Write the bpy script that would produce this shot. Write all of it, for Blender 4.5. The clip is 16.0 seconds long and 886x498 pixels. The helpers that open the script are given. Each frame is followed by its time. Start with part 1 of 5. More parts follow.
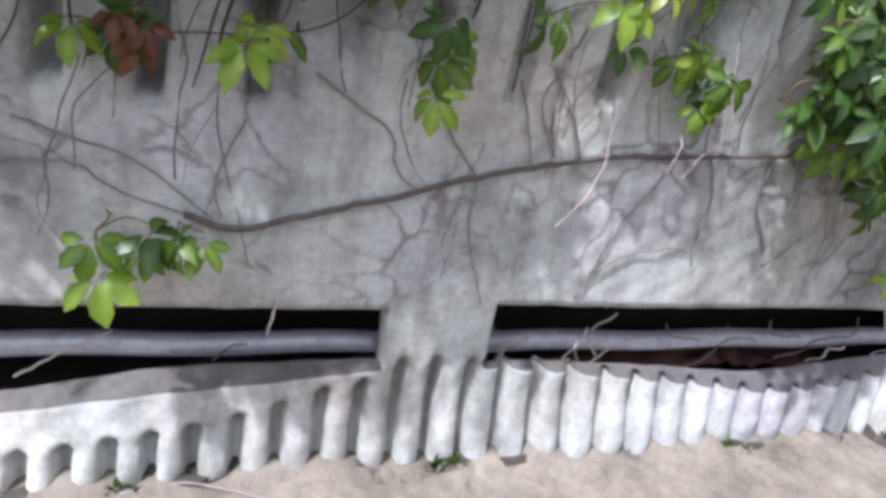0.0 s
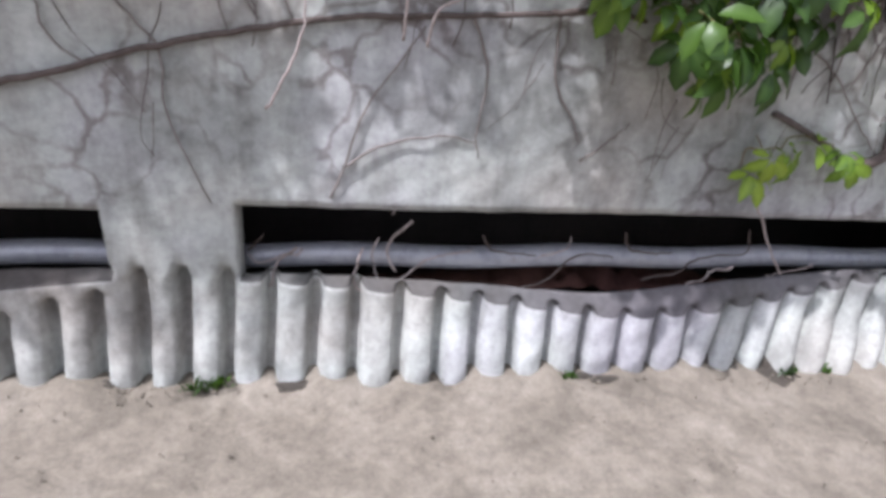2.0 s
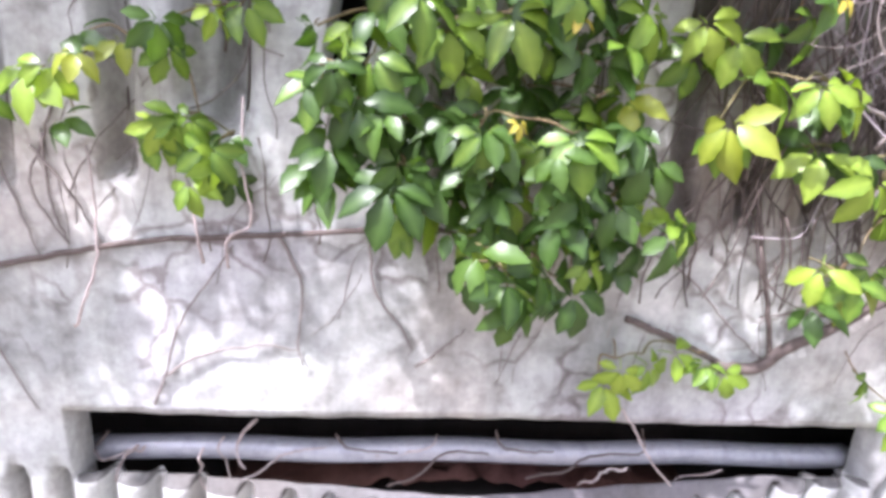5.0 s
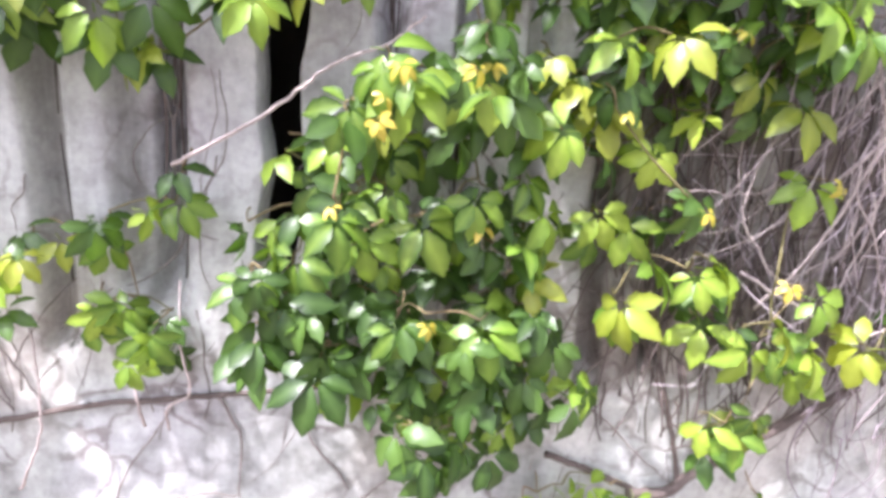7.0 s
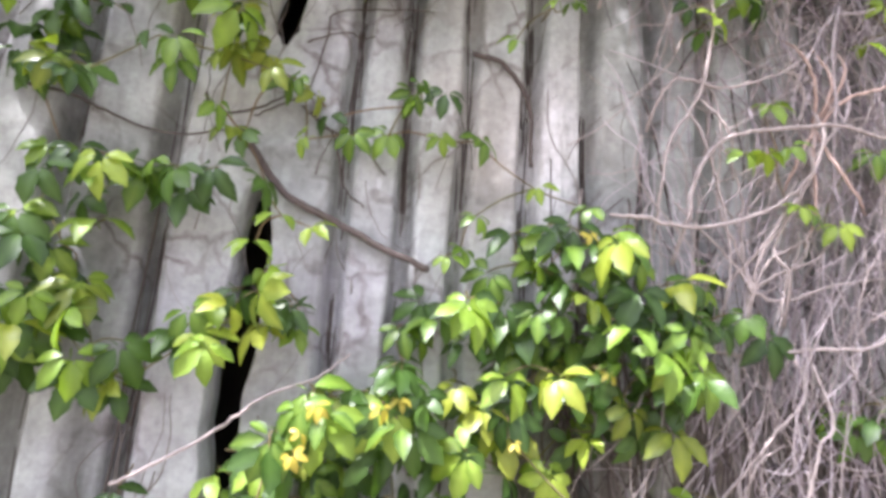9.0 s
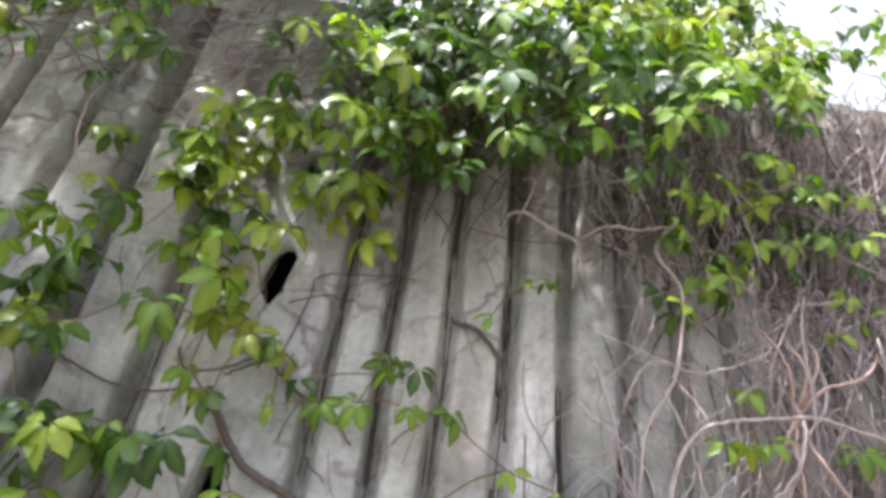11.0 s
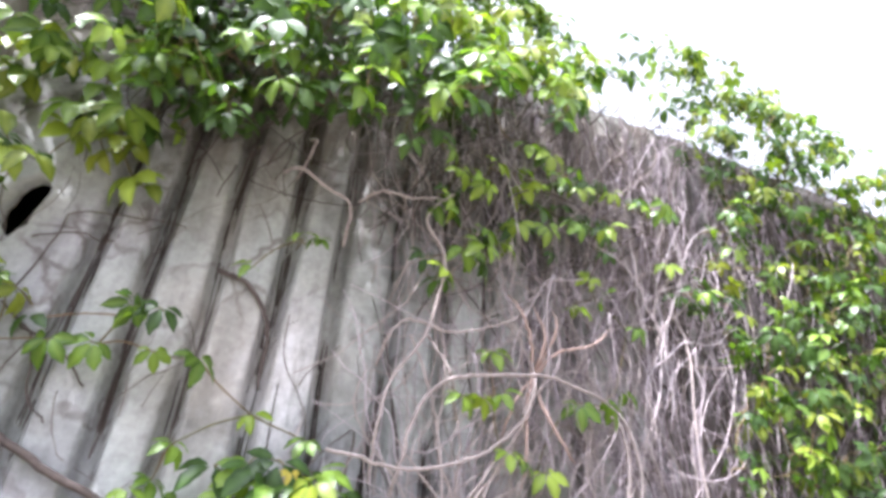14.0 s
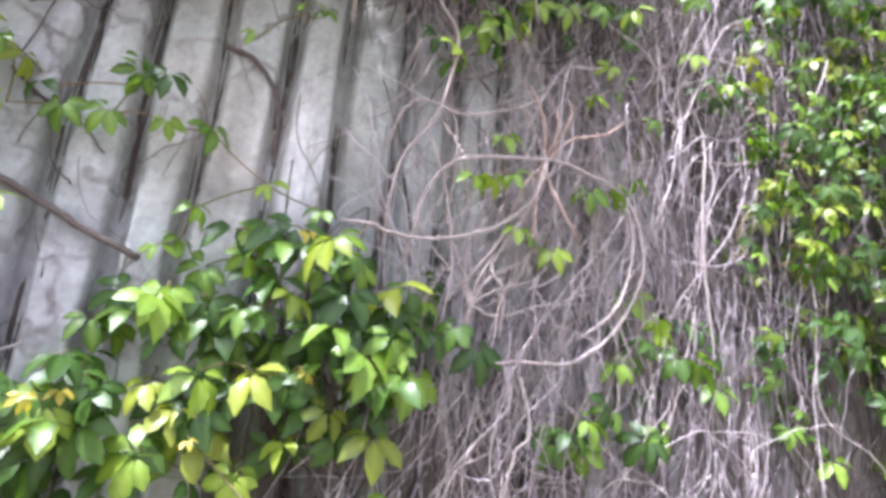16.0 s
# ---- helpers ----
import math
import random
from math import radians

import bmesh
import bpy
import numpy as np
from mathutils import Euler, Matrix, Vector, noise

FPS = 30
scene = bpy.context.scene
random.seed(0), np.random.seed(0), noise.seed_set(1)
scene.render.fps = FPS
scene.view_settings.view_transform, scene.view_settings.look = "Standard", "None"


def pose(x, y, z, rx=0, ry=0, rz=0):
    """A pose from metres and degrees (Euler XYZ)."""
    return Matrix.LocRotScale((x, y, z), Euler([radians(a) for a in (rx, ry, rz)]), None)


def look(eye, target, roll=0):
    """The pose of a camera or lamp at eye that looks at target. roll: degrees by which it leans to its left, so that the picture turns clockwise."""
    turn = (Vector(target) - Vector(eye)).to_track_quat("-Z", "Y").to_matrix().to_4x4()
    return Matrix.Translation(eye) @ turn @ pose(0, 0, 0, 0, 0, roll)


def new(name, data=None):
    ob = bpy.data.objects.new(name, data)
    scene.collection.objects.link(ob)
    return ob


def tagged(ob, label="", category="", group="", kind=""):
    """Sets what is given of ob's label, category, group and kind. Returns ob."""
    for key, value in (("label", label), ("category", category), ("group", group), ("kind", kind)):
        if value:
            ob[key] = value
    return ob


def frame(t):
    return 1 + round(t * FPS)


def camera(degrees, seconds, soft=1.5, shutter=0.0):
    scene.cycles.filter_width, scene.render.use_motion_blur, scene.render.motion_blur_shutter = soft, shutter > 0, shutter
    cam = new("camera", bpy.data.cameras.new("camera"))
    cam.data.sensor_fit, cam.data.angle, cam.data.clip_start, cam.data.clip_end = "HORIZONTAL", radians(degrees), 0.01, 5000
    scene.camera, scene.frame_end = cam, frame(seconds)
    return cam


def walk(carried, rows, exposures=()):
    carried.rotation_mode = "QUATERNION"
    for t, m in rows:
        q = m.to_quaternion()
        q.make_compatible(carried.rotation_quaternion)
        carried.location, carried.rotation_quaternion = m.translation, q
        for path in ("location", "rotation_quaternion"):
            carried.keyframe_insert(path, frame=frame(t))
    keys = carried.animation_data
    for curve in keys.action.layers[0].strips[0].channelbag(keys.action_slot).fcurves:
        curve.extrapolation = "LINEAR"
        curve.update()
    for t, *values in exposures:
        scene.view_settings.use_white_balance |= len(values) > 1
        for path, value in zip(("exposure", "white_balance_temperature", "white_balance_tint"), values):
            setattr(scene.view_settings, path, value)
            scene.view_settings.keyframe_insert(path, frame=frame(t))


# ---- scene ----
cam = camera(74.0, 16.0, soft=3.8)
PATH = [
    (0, (-0.487, -1.067, 0.965), (0.085, 0.709, 0.244), 9.0),
    (0.5, (-0.327, -1.017, 0.884), (0.205, 0.686, -0.019), 11.4),
    (1, (-0.171, -1.054, 0.856), (0.124, 0.683, -0.089), 5.9),
    (1.5, (0.02, -1.112, 0.848), (0.294, 0.656, -0.047), 5.9),
    (2, (0.193, -1.081, 0.85), (0.548, 0.685, -0.018), 5.7),
    (2.5, (0.388, -1.038, 0.887), (0.666, 0.74, 0.016), 6.8),
    (3, (0.537, -1.045, 0.907), (0.712, 0.769, 0.084), 5.1),
    (3.2, (0.589, -1.058, 0.923), (0.746, 0.763, 0.11), 4.9),
    (5.3, (0.681, -1.001, 1.134), (0.792, 0.915, 0.573), 3.1),
    (5.5, (0.703, -1.001, 1.18), (0.84, 0.92, 0.638), 3.1),
    (6, (0.704, -1.009, 1.277), (0.924, 0.884, 0.669), 3.4),
    (6.5, (0.723, -1.012, 1.33), (0.97, 0.879, 0.73), 3.4),
    (7, (0.718, -1.02, 1.355), (0.929, 0.893, 0.81), 2.9),
    (7.5, (0.719, -1.067, 1.321), (0.93, 0.905, 1.067), 3.2),
    (8, (0.791, -1.151, 1.303), (0.947, 0.841, 1.381), 1.1),
    (8.5, (0.778, -1.154, 1.397), (0.948, 0.835, 1.518), 1.7),
    (9, (0.813, -1.177, 1.482), (1.037, 0.786, 1.794), 3.3),
    (9.5, (0.848, -1.209, 1.53), (1.235, 0.715, 1.913), 3.3),
    (10, (0.839, -1.196, 1.593), (1.107, 0.72, 2.102), 5.8),
    (10.2, (0.831, -1.188, 1.619), (1.048, 0.712, 2.203), 8.1),
    (12.3, (0.851, -1.253, 1.642), (0.977, 0.299, 2.897), 4.7),
    (12.5, (0.846, -1.23, 1.642), (1.017, 0.344, 2.864), 3.6),
    (13, (0.87, -1.194, 1.583), (1.006, 0.463, 2.695), 3.6),
    (13.5, (0.956, -1.219, 1.572), (1.334, 0.482, 2.554), 4.3),
    (14, (1.041, -1.255, 1.551), (1.645, 0.383, 2.527), 4.7),
    (14.5, (1.057, -1.259, 1.559), (1.672, 0.409, 2.474), 8.9),
    (15, (1.07, -1.251, 1.525), (1.694, 0.472, 2.326), 7.9),
    (15.5, (1.07, -1.239, 1.485), (1.711, 0.541, 2.132), 6.7),
    (16, (1.077, -1.221, 1.432), (1.74, 0.606, 1.905), 5.4),
]
walk(cam, [(t, look(eye, target, roll)) for t, eye, target, roll in PATH],
     [(0, 0.6, 5650, 18), (1, 0.52, 5700, 18), (2, 0.4, 5750, 18), (3.2, 0.72, 5700, 18), (5.3, 1.72, 5800, 25), (8, 1.8, 5900, 23), (10.2, 1.62, 5900, 18), (12.3, 0.95, 6200, 14), (13, 1.6, 5950, 16), (13.5, 1.9, 5850, 17), (14, 1.7, 5750, 18), (16, 1.64, 5600, 19)])

# ---- world, sun ----
SUN_DIR = Vector((-0.47, -0.28, 1.0)).normalized()
world = bpy.data.worlds.new("world")
scene.world = world
world.use_nodes = True
wn = world.node_tree.nodes
wl = world.node_tree.links
sky = wn.new("ShaderNodeTexSky")
sky.sky_type = "NISHITA"
sky.sun_disc = False
sky.sun_elevation = math.asin(SUN_DIR.z)
sky.sun_rotation = math.atan2(SUN_DIR.x, SUN_DIR.y)
sky.dust_density = 6.0
sky.air_density = 1.6
haze = wn.new("ShaderNodeHueSaturation")
haze.inputs["Saturation"].default_value = 0.05
haze.inputs["Value"].default_value = 1.12
wl.new(sky.outputs[0], haze.inputs["Color"])
wl.new(haze.outputs[0], wn["Background"].inputs["Color"])
wn["Background"].inputs["Strength"].default_value = 0.15
sun = new("sun", bpy.data.lights.new("sun", "SUN"))
sun.data.energy = 5.0
sun.data.angle = radians(1.2)
sun.data.color = (1.0, 0.95, 0.87)
sun.matrix_world = look(SUN_DIR * 20, (0, 0, 0))

# ---- materials ----


def material(name, rough=0.9, spec=0.3):
    m = bpy.data.materials.new(name)
    m.use_nodes = True
    b = m.node_tree.nodes["Principled BSDF"]
    b.inputs["Roughness"].default_value = rough
    b.inputs["Specular IOR Level"].default_value = spec
    return m, m.node_tree.nodes, m.node_tree.links, b


def noise_node(n, l, scale, detail=6.0, rough=0.6, stretch=None):
    tc = n.new("ShaderNodeTexCoord")
    t = n.new("ShaderNodeTexNoise")
    t.inputs["Scale"].default_value = scale
    t.inputs["Detail"].default_value = detail
    t.inputs["Roughness"].default_value = rough
    src = tc.outputs["Object"]
    if stretch:
        mp = n.new("ShaderNodeMapping")
        mp.inputs["Scale"].default_value = stretch
        l.new(src, mp.inputs["Vector"])
        src = mp.outputs[0]
    l.new(src, t.inputs["Vector"])
    return t.outputs["Fac"]


def ramp(n, l, fac, stops):
    r = n.new("ShaderNodeValToRGB")
    e = r.color_ramp.elements
    e[0].position, e[0].color = stops[0][0], (*stops[0][1], 1)
    e[1].position, e[1].color = stops[-1][0], (*stops[-1][1], 1)
    for p, c in stops[1:-1]:
        e.new(p).color = (*c, 1)
    l.new(fac, r.inputs[0])
    return r.outputs[0]


def mixed(n, l, kind, fac, a, b):
    m = n.new("ShaderNodeMix")
    m.data_type, m.blend_type = "RGBA", kind
    for k, v in ((0, fac), (6, a), (7, b)):
        if isinstance(v, (int, float)):
            m.inputs[k].default_value = v
        elif isinstance(v, tuple):
            m.inputs[k].default_value = (*v, 1)
        else:
            l.new(v, m.inputs[k])
    return m.outputs[2]


def bump(n, l, b, fac, strength, dist):
    k = n.new("ShaderNodeBump")
    k.inputs["Strength"].default_value = strength
    k.inputs["Distance"].default_value = dist
    l.new(fac, k.inputs["Height"])
    l.new(k.outputs[0], b.inputs["Normal"])


def ranged(n, l, value, lo, hi):
    r = n.new("ShaderNodeMapRange")
    r.interpolation_type = "SMOOTHSTEP"
    r.inputs["From Min"].default_value = lo
    r.inputs["From Max"].default_value = hi
    l.new(value, r.inputs["Value"])
    return r.outputs[0]


def maths(n, l, kind, a, b):
    m = n.new("ShaderNodeMath")
    m.operation = kind
    for i, v in enumerate((a, b)):
        if isinstance(v, (int, float)):
            m.inputs[i].default_value = v
        else:
            l.new(v, m.inputs[i])
    return m.outputs[0]


def vine_stain_and_shade(n, l, c):
    """Brown staining behind the dead creeper, with overhang shade painted under the wall top."""
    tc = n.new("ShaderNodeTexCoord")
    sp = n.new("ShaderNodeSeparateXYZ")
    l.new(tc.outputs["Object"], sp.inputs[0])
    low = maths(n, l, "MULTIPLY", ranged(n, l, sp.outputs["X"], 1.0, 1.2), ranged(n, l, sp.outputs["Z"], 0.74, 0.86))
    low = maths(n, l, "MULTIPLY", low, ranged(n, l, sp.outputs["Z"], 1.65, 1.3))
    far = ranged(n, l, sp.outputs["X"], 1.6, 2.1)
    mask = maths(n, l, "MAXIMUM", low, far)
    # darker under the wall top: creeper stain plus the overhang's shade as colour
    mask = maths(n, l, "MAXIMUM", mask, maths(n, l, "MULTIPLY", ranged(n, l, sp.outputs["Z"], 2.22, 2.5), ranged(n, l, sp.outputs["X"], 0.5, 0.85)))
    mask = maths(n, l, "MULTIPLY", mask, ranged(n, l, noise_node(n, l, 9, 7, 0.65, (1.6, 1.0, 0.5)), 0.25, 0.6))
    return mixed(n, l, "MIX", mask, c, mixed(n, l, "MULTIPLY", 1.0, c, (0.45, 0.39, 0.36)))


def pale_rib_patch(n, l, c):
    """Whitish broken patch across the ribs."""
    tc = n.new("ShaderNodeTexCoord")
    mp = n.new("ShaderNodeMapping")
    mp.inputs["Scale"].default_value = (2.7, 0.0, 1.0)
    l.new(tc.outputs["Object"], mp.inputs["Vector"])
    away = n.new("ShaderNodeVectorMath")
    away.operation = "DISTANCE"
    l.new(mp.outputs[0], away.inputs[0])
    away.inputs[1].default_value = (2.7 * 1.17, 0.0, 1.86)
    d = maths(n, l, "ADD", away.outputs["Value"], maths(n, l, "MULTIPLY", noise_node(n, l, 16, 6, 0.65), 0.3))
    mask = maths(n, l, "MULTIPLY", ranged(n, l, d, 0.48, 0.2), ranged(n, l, noise_node(n, l, 22, 6, 0.7, (1.8, 1.8, 0.6)), 0.3, 0.58))
    return mixed(n, l, "MIX", maths(n, l, "MULTIPLY", mask, 0.8), c, (0.66, 0.65, 0.655))


def branching_marks(n, l, c):
    """Branching brown marks on the concrete above the flutes."""
    tc = n.new("ShaderNodeTexCoord")
    warp = n.new("ShaderNodeTexNoise")
    warp.inputs["Scale"].default_value = 5.0
    warp.inputs["Detail"].default_value = 5.0
    l.new(tc.outputs["Object"], warp.inputs["Vector"])
    at = n.new("ShaderNodeVectorMath")
    at.operation = "MULTIPLY_ADD"
    l.new(warp.outputs["Color"], at.inputs[0])
    at.inputs[1].default_value = (0.3, 0.3, 0.3)
    l.new(tc.outputs["Object"], at.inputs[2])
    cell = n.new("ShaderNodeTexVoronoi")
    cell.feature = "DISTANCE_TO_EDGE"
    cell.inputs["Scale"].default_value = 6.5
    l.new(at.outputs[0], cell.inputs["Vector"])
    line = ranged(n, l, cell.outputs["Distance"], 0.075, 0.0)
    mask = ranged(n, l, noise_node(n, l, 3.4, 5, 0.6), 0.42, 0.62)
    sp = n.new("ShaderNodeSeparateXYZ")
    l.new(tc.outputs["Object"], sp.inputs[0])
    mask = maths(n, l, "MULTIPLY", mask, ranged(n, l, sp.outputs["Z"], 0.3, 0.45))
    mask = maths(n, l, "MULTIPLY", maths(n, l, "MULTIPLY", line, mask), 0.95)
    return mixed(n, l, "MIX", mask, c, mixed(n, l, "MULTIPLY", 1.0, c, (0.52, 0.47, 0.46)))


def concrete(name, light, dark, stain, vines=False):
    m, n, l, b = material(name, 0.92, 0.25)
    big = noise_node(n, l, 2.6, 8, 0.62)
    fine = noise_node(n, l, 60, 8, 0.7)
    streak = noise_node(n, l, 5.0, 6, 0.6, (3.2, 3.2, 0.35))
    c = ramp(n, l, big, [(0.33, dark), (0.5, light), (0.68, tuple(min(1, v * 1.12) for v in light))])
    s = ramp(n, l, streak, [(0.46, (0, 0, 0)), (0.72, (0.8, 0.8, 0.8))])
    c = mixed(n, l, "MIX", s, c, mixed(n, l, "MULTIPLY", 1.0, c, stain))
    hue = ramp(n, l, noise_node(n, l, 1.7, 4, 0.5), [(0.35, (1.05, 1.0, 0.93)), (0.5, (0.97, 1.02, 0.98)), (0.65, (0.99, 0.98, 1.05))])
    c = mixed(n, l, "MULTIPLY", 1.0, c, hue)
    if vines:
        c = pale_rib_patch(n, l, branching_marks(n, l, vine_stain_and_shade(n, l, c)))
        cloud = ramp(n, l, noise_node(n, l, 13, 6, 0.65), [(0.32, (0.8, 0.79, 0.79)), (0.5, (1.0, 1.0, 1.0)), (0.68, (1.14, 1.14, 1.15))])
        c = mixed(n, l, "MULTIPLY", 1.0, c, cloud)
    g = ramp(n, l, fine, [(0.3, (0.78, 0.78, 0.78)), (0.6, (1.04, 1.04, 1.04))])
    l.new(mixed(n, l, "MULTIPLY", 1.0, c, g), b.inputs["Base Color"])
    bump(n, l, b, fine, 0.5, 0.004)
    return m


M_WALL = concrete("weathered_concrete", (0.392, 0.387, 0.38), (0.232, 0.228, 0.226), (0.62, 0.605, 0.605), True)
# darker concrete with the shade of the slot ledges put into its colour
M_LEDGE_SHADE = concrete("shaded_ledge_concrete", (0.11, 0.103, 0.103), (0.065, 0.06, 0.06), (0.7, 0.68, 0.66))
# near black: the shade inside the hollow is put into the colour
M_HOLLOW_SHADE = concrete("shade_black_inner_concrete", (0.024, 0.02, 0.019), (0.015, 0.013, 0.012), (0.6, 0.6, 0.6))


def ground_material():
    m, n, l, b = material("sandy_ground", 0.95, 0.2)
    big = noise_node(n, l, 5.5, 8, 0.65)
    mid = noise_node(n, l, 26, 8, 0.7)
    fine = noise_node(n, l, 140, 6, 0.7)
    c = ramp(n, l, big, [(0.3, (0.13, 0.113, 0.092)), (0.5, (0.192, 0.167, 0.136)), (0.7, (0.255, 0.226, 0.188))])
    g = ramp(n, l, mid, [(0.3, (0.72, 0.72, 0.72)), (0.62, (1.08, 1.08, 1.08))])
    c = mixed(n, l, "MULTIPLY", 1.0, c, g)
    tc = n.new("ShaderNodeTexCoord")
    away = n.new("ShaderNodeVectorMath")
    away.operation = "DISTANCE"
    l.new(tc.outputs["Object"], away.inputs[0])
    away.inputs[1].default_value = (-0.70, -0.21, 0.0)
    lime = ranged(n, l, maths(n, l, "ADD", away.outputs["Value"], maths(n, l, "MULTIPLY", mid, 0.12)), 0.15, 0.085)
    lime = maths(n, l, "MULTIPLY", lime, ranged(n, l, noise_node(n, l, 34, 6, 0.7), 0.36, 0.62))
    c = mixed(n, l, "MIX", maths(n, l, "MULTIPLY", lime, 0.7), c, (0.27, 0.272, 0.28))
    f = ramp(n, l, fine, [(0.3, (0.8, 0.8, 0.8)), (0.65, (1.05, 1.05, 1.05))])
    l.new(mixed(n, l, "MULTIPLY", 1.0, c, f), b.inputs["Base Color"])
    bump(n, l, b, mid, 0.6, 0.012)
    return m


M_GROUND = ground_material()


def leaf_material(name, dark, mid, light):
    m, n, l, b = material(name, 0.4, 0.42)
    oi = n.new("ShaderNodeObjectInfo")
    geo = n.new("ShaderNodeNewGeometry")
    add = n.new("ShaderNodeMath")
    add.operation = "MULTIPLY_ADD"
    l.new(geo.outputs["Random Per Island"], add.inputs[0])
    add.inputs[1].default_value = 0.3
    sc = n.new("ShaderNodeMath")
    sc.operation = "MULTIPLY"
    l.new(oi.outputs["Random"], sc.inputs[0])
    sc.inputs[1].default_value = 0.75
    l.new(sc.outputs[0], add.inputs[2])
    c = ramp(n, l, add.outputs[0], [(0.05, dark), (0.5, mid), (1.0, light)])
    blotch = ramp(n, l, noise_node(n, l, 45, 4, 0.6), [(0.3, (0.8, 0.82, 0.75)), (0.7, (1.12, 1.1, 1.0))])
    c = mixed(n, l, "MULTIPLY", 1.0, c, blotch)
    at = n.new("ShaderNodeAttribute")
    at.attribute_name = "vein"
    vf = n.new("ShaderNodeMath")
    vf.operation = "MULTIPLY"
    l.new(at.outputs["Fac"], vf.inputs[0])
    vf.inputs[1].default_value = 0.35
    c = mixed(n, l, "MIX", vf.outputs[0], c, tuple(min(1.0, v * 1.5 + 0.03) for v in light))
    l.new(c, b.inputs["Base Color"])
    tr = n.new("ShaderNodeBsdfTranslucent")
    l.new(mixed(n, l, "MULTIPLY", 1.0, c, (1.35, 1.45, 0.35)), tr.inputs["Color"])
    mx = n.new("ShaderNodeMixShader")
    mx.inputs[0].default_value = 0.38
    l.new(b.outputs[0], mx.inputs[1])
    l.new(tr.outputs[0], mx.inputs[2])
    l.new(mx.outputs[0], n["Material Output"].inputs["Surface"])
    bump(n, l, b, noise_node(n, l, 90, 3, 0.5), 0.25, 0.002)
    return m


M_LEAF = leaf_material("creeper_leaf_green", (0.02, 0.053, 0.006), (0.066, 0.136, 0.012), (0.175, 0.265, 0.027))
M_LEAF_LIGHT = leaf_material("creeper_leaf_light", (0.053, 0.116, 0.01), (0.145, 0.228, 0.021), (0.25, 0.325, 0.04))
M_LEAF_OLIVE = leaf_material("creeper_leaf_olive", (0.05, 0.088, 0.008), (0.125, 0.168, 0.014), (0.225, 0.258, 0.026))
# deep green leaf; inside and low on the clumps it also paints their shade
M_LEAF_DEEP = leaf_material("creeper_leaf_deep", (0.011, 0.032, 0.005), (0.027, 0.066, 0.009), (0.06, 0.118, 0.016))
M_LEAF_YELLOW = leaf_material("creeper_leaf_yellow", (0.2625, 0.2475, 0.0375), (0.36, 0.3, 0.0375), (0.4125, 0.33, 0.0525))
M_LEAF_RUST = leaf_material("creeper_leaf_rust", (0.055, 0.0193, 0.0083), (0.1045, 0.033, 0.0138), (0.143, 0.055, 0.022))


def bark(name, a, b_, c_):
    m, n, l, b = material(name, 0.85, 0.25)
    geo = n.new("ShaderNodeNewGeometry")
    c = ramp(n, l, geo.outputs["Random Per Island"], [(0.0, a), (0.5, b_), (1.0, c_)])
    g = ramp(n, l, noise_node(n, l, 70, 5, 0.65), [(0.3, (0.65, 0.63, 0.62)), (0.7, (1.15, 1.12, 1.1))])
    l.new(mixed(n, l, "MULTIPLY", 1.0, c, g), b.inputs["Base Color"])
    bump(n, l, b, noise_node(n, l, 120, 4, 0.6), 0.5, 0.002)
    return m


M_BARK = bark("dark_vine_bark", (0.06, 0.048, 0.044), (0.095, 0.077, 0.07), (0.14, 0.115, 0.105))
M_DRY = bark("dry_pale_stem", (0.26, 0.224, 0.216), (0.345, 0.3, 0.29), (0.43, 0.38, 0.36))
M_GREY = bark("grey_dead_stem", (0.26, 0.228, 0.248), (0.4, 0.356, 0.384), (0.55, 0.5, 0.532))
M_REDDISH = bark("reddish_dry_stem", (0.32, 0.23, 0.2), (0.42, 0.31, 0.27), (0.5, 0.39, 0.35))
M_PALE = bark("pale_mauve_dead_stem", (0.32, 0.282, 0.296), (0.4, 0.356, 0.37), (0.48, 0.432, 0.445))
M_ROOTLET = bark("grey_brown_rootlet", (0.15, 0.13, 0.122), (0.19, 0.168, 0.158), (0.24, 0.215, 0.205))
M_MAUVE = bark("mauve_brown_dead_stem", (0.16, 0.137, 0.152), (0.27, 0.234, 0.256), (0.41, 0.362, 0.39))
M_GREEN_STEM = bark("green_brown_stem", (0.13, 0.13, 0.05), (0.17, 0.14, 0.07), (0.22, 0.15, 0.09))


def pipe_material():
    m, n, l, b = material("galvanised_pipe", 0.42, 0.5)
    b.inputs["Metallic"].default_value = 0.35
    c = ramp(n, l, noise_node(n, l, 22, 6, 0.65), [(0.3, (0.21, 0.215, 0.24)), (0.55, (0.34, 0.345, 0.375)), (0.75, (0.26, 0.245, 0.24))])
    l.new(c, b.inputs["Base Color"])
    bump(n, l, b, noise_node(n, l, 60, 4, 0.6), 0.3, 0.002)
    return m


M_PIPE = pipe_material()
M_RUST_SOIL = concrete("rust_brown_soil", (0.075, 0.034, 0.027), (0.045, 0.02, 0.017), (0.6, 0.55, 0.5))
M_SOIL = concrete("damp_soil", (0.06, 0.05, 0.043), (0.035, 0.029, 0.026), (0.7, 0.7, 0.7))

# ---- mesh helpers ----


def mesh_from(name, verts, faces, mat, smooth=True):
    me = bpy.data.meshes.new(name)
    me.from_pydata([tuple(v) for v in verts], [], faces)
    me.materials.append(mat)
    if smooth:
        me.polygons.foreach_set("use_smooth", [True] * len(me.polygons))
    me.update()
    return me


def part(name, me, parent, label=""):
    ob = new(name, me)
    ob.parent = parent
    ob.matrix_parent_inverse = parent.matrix_basis.inverted()
    if label:
        tagged(ob, label)
    return ob


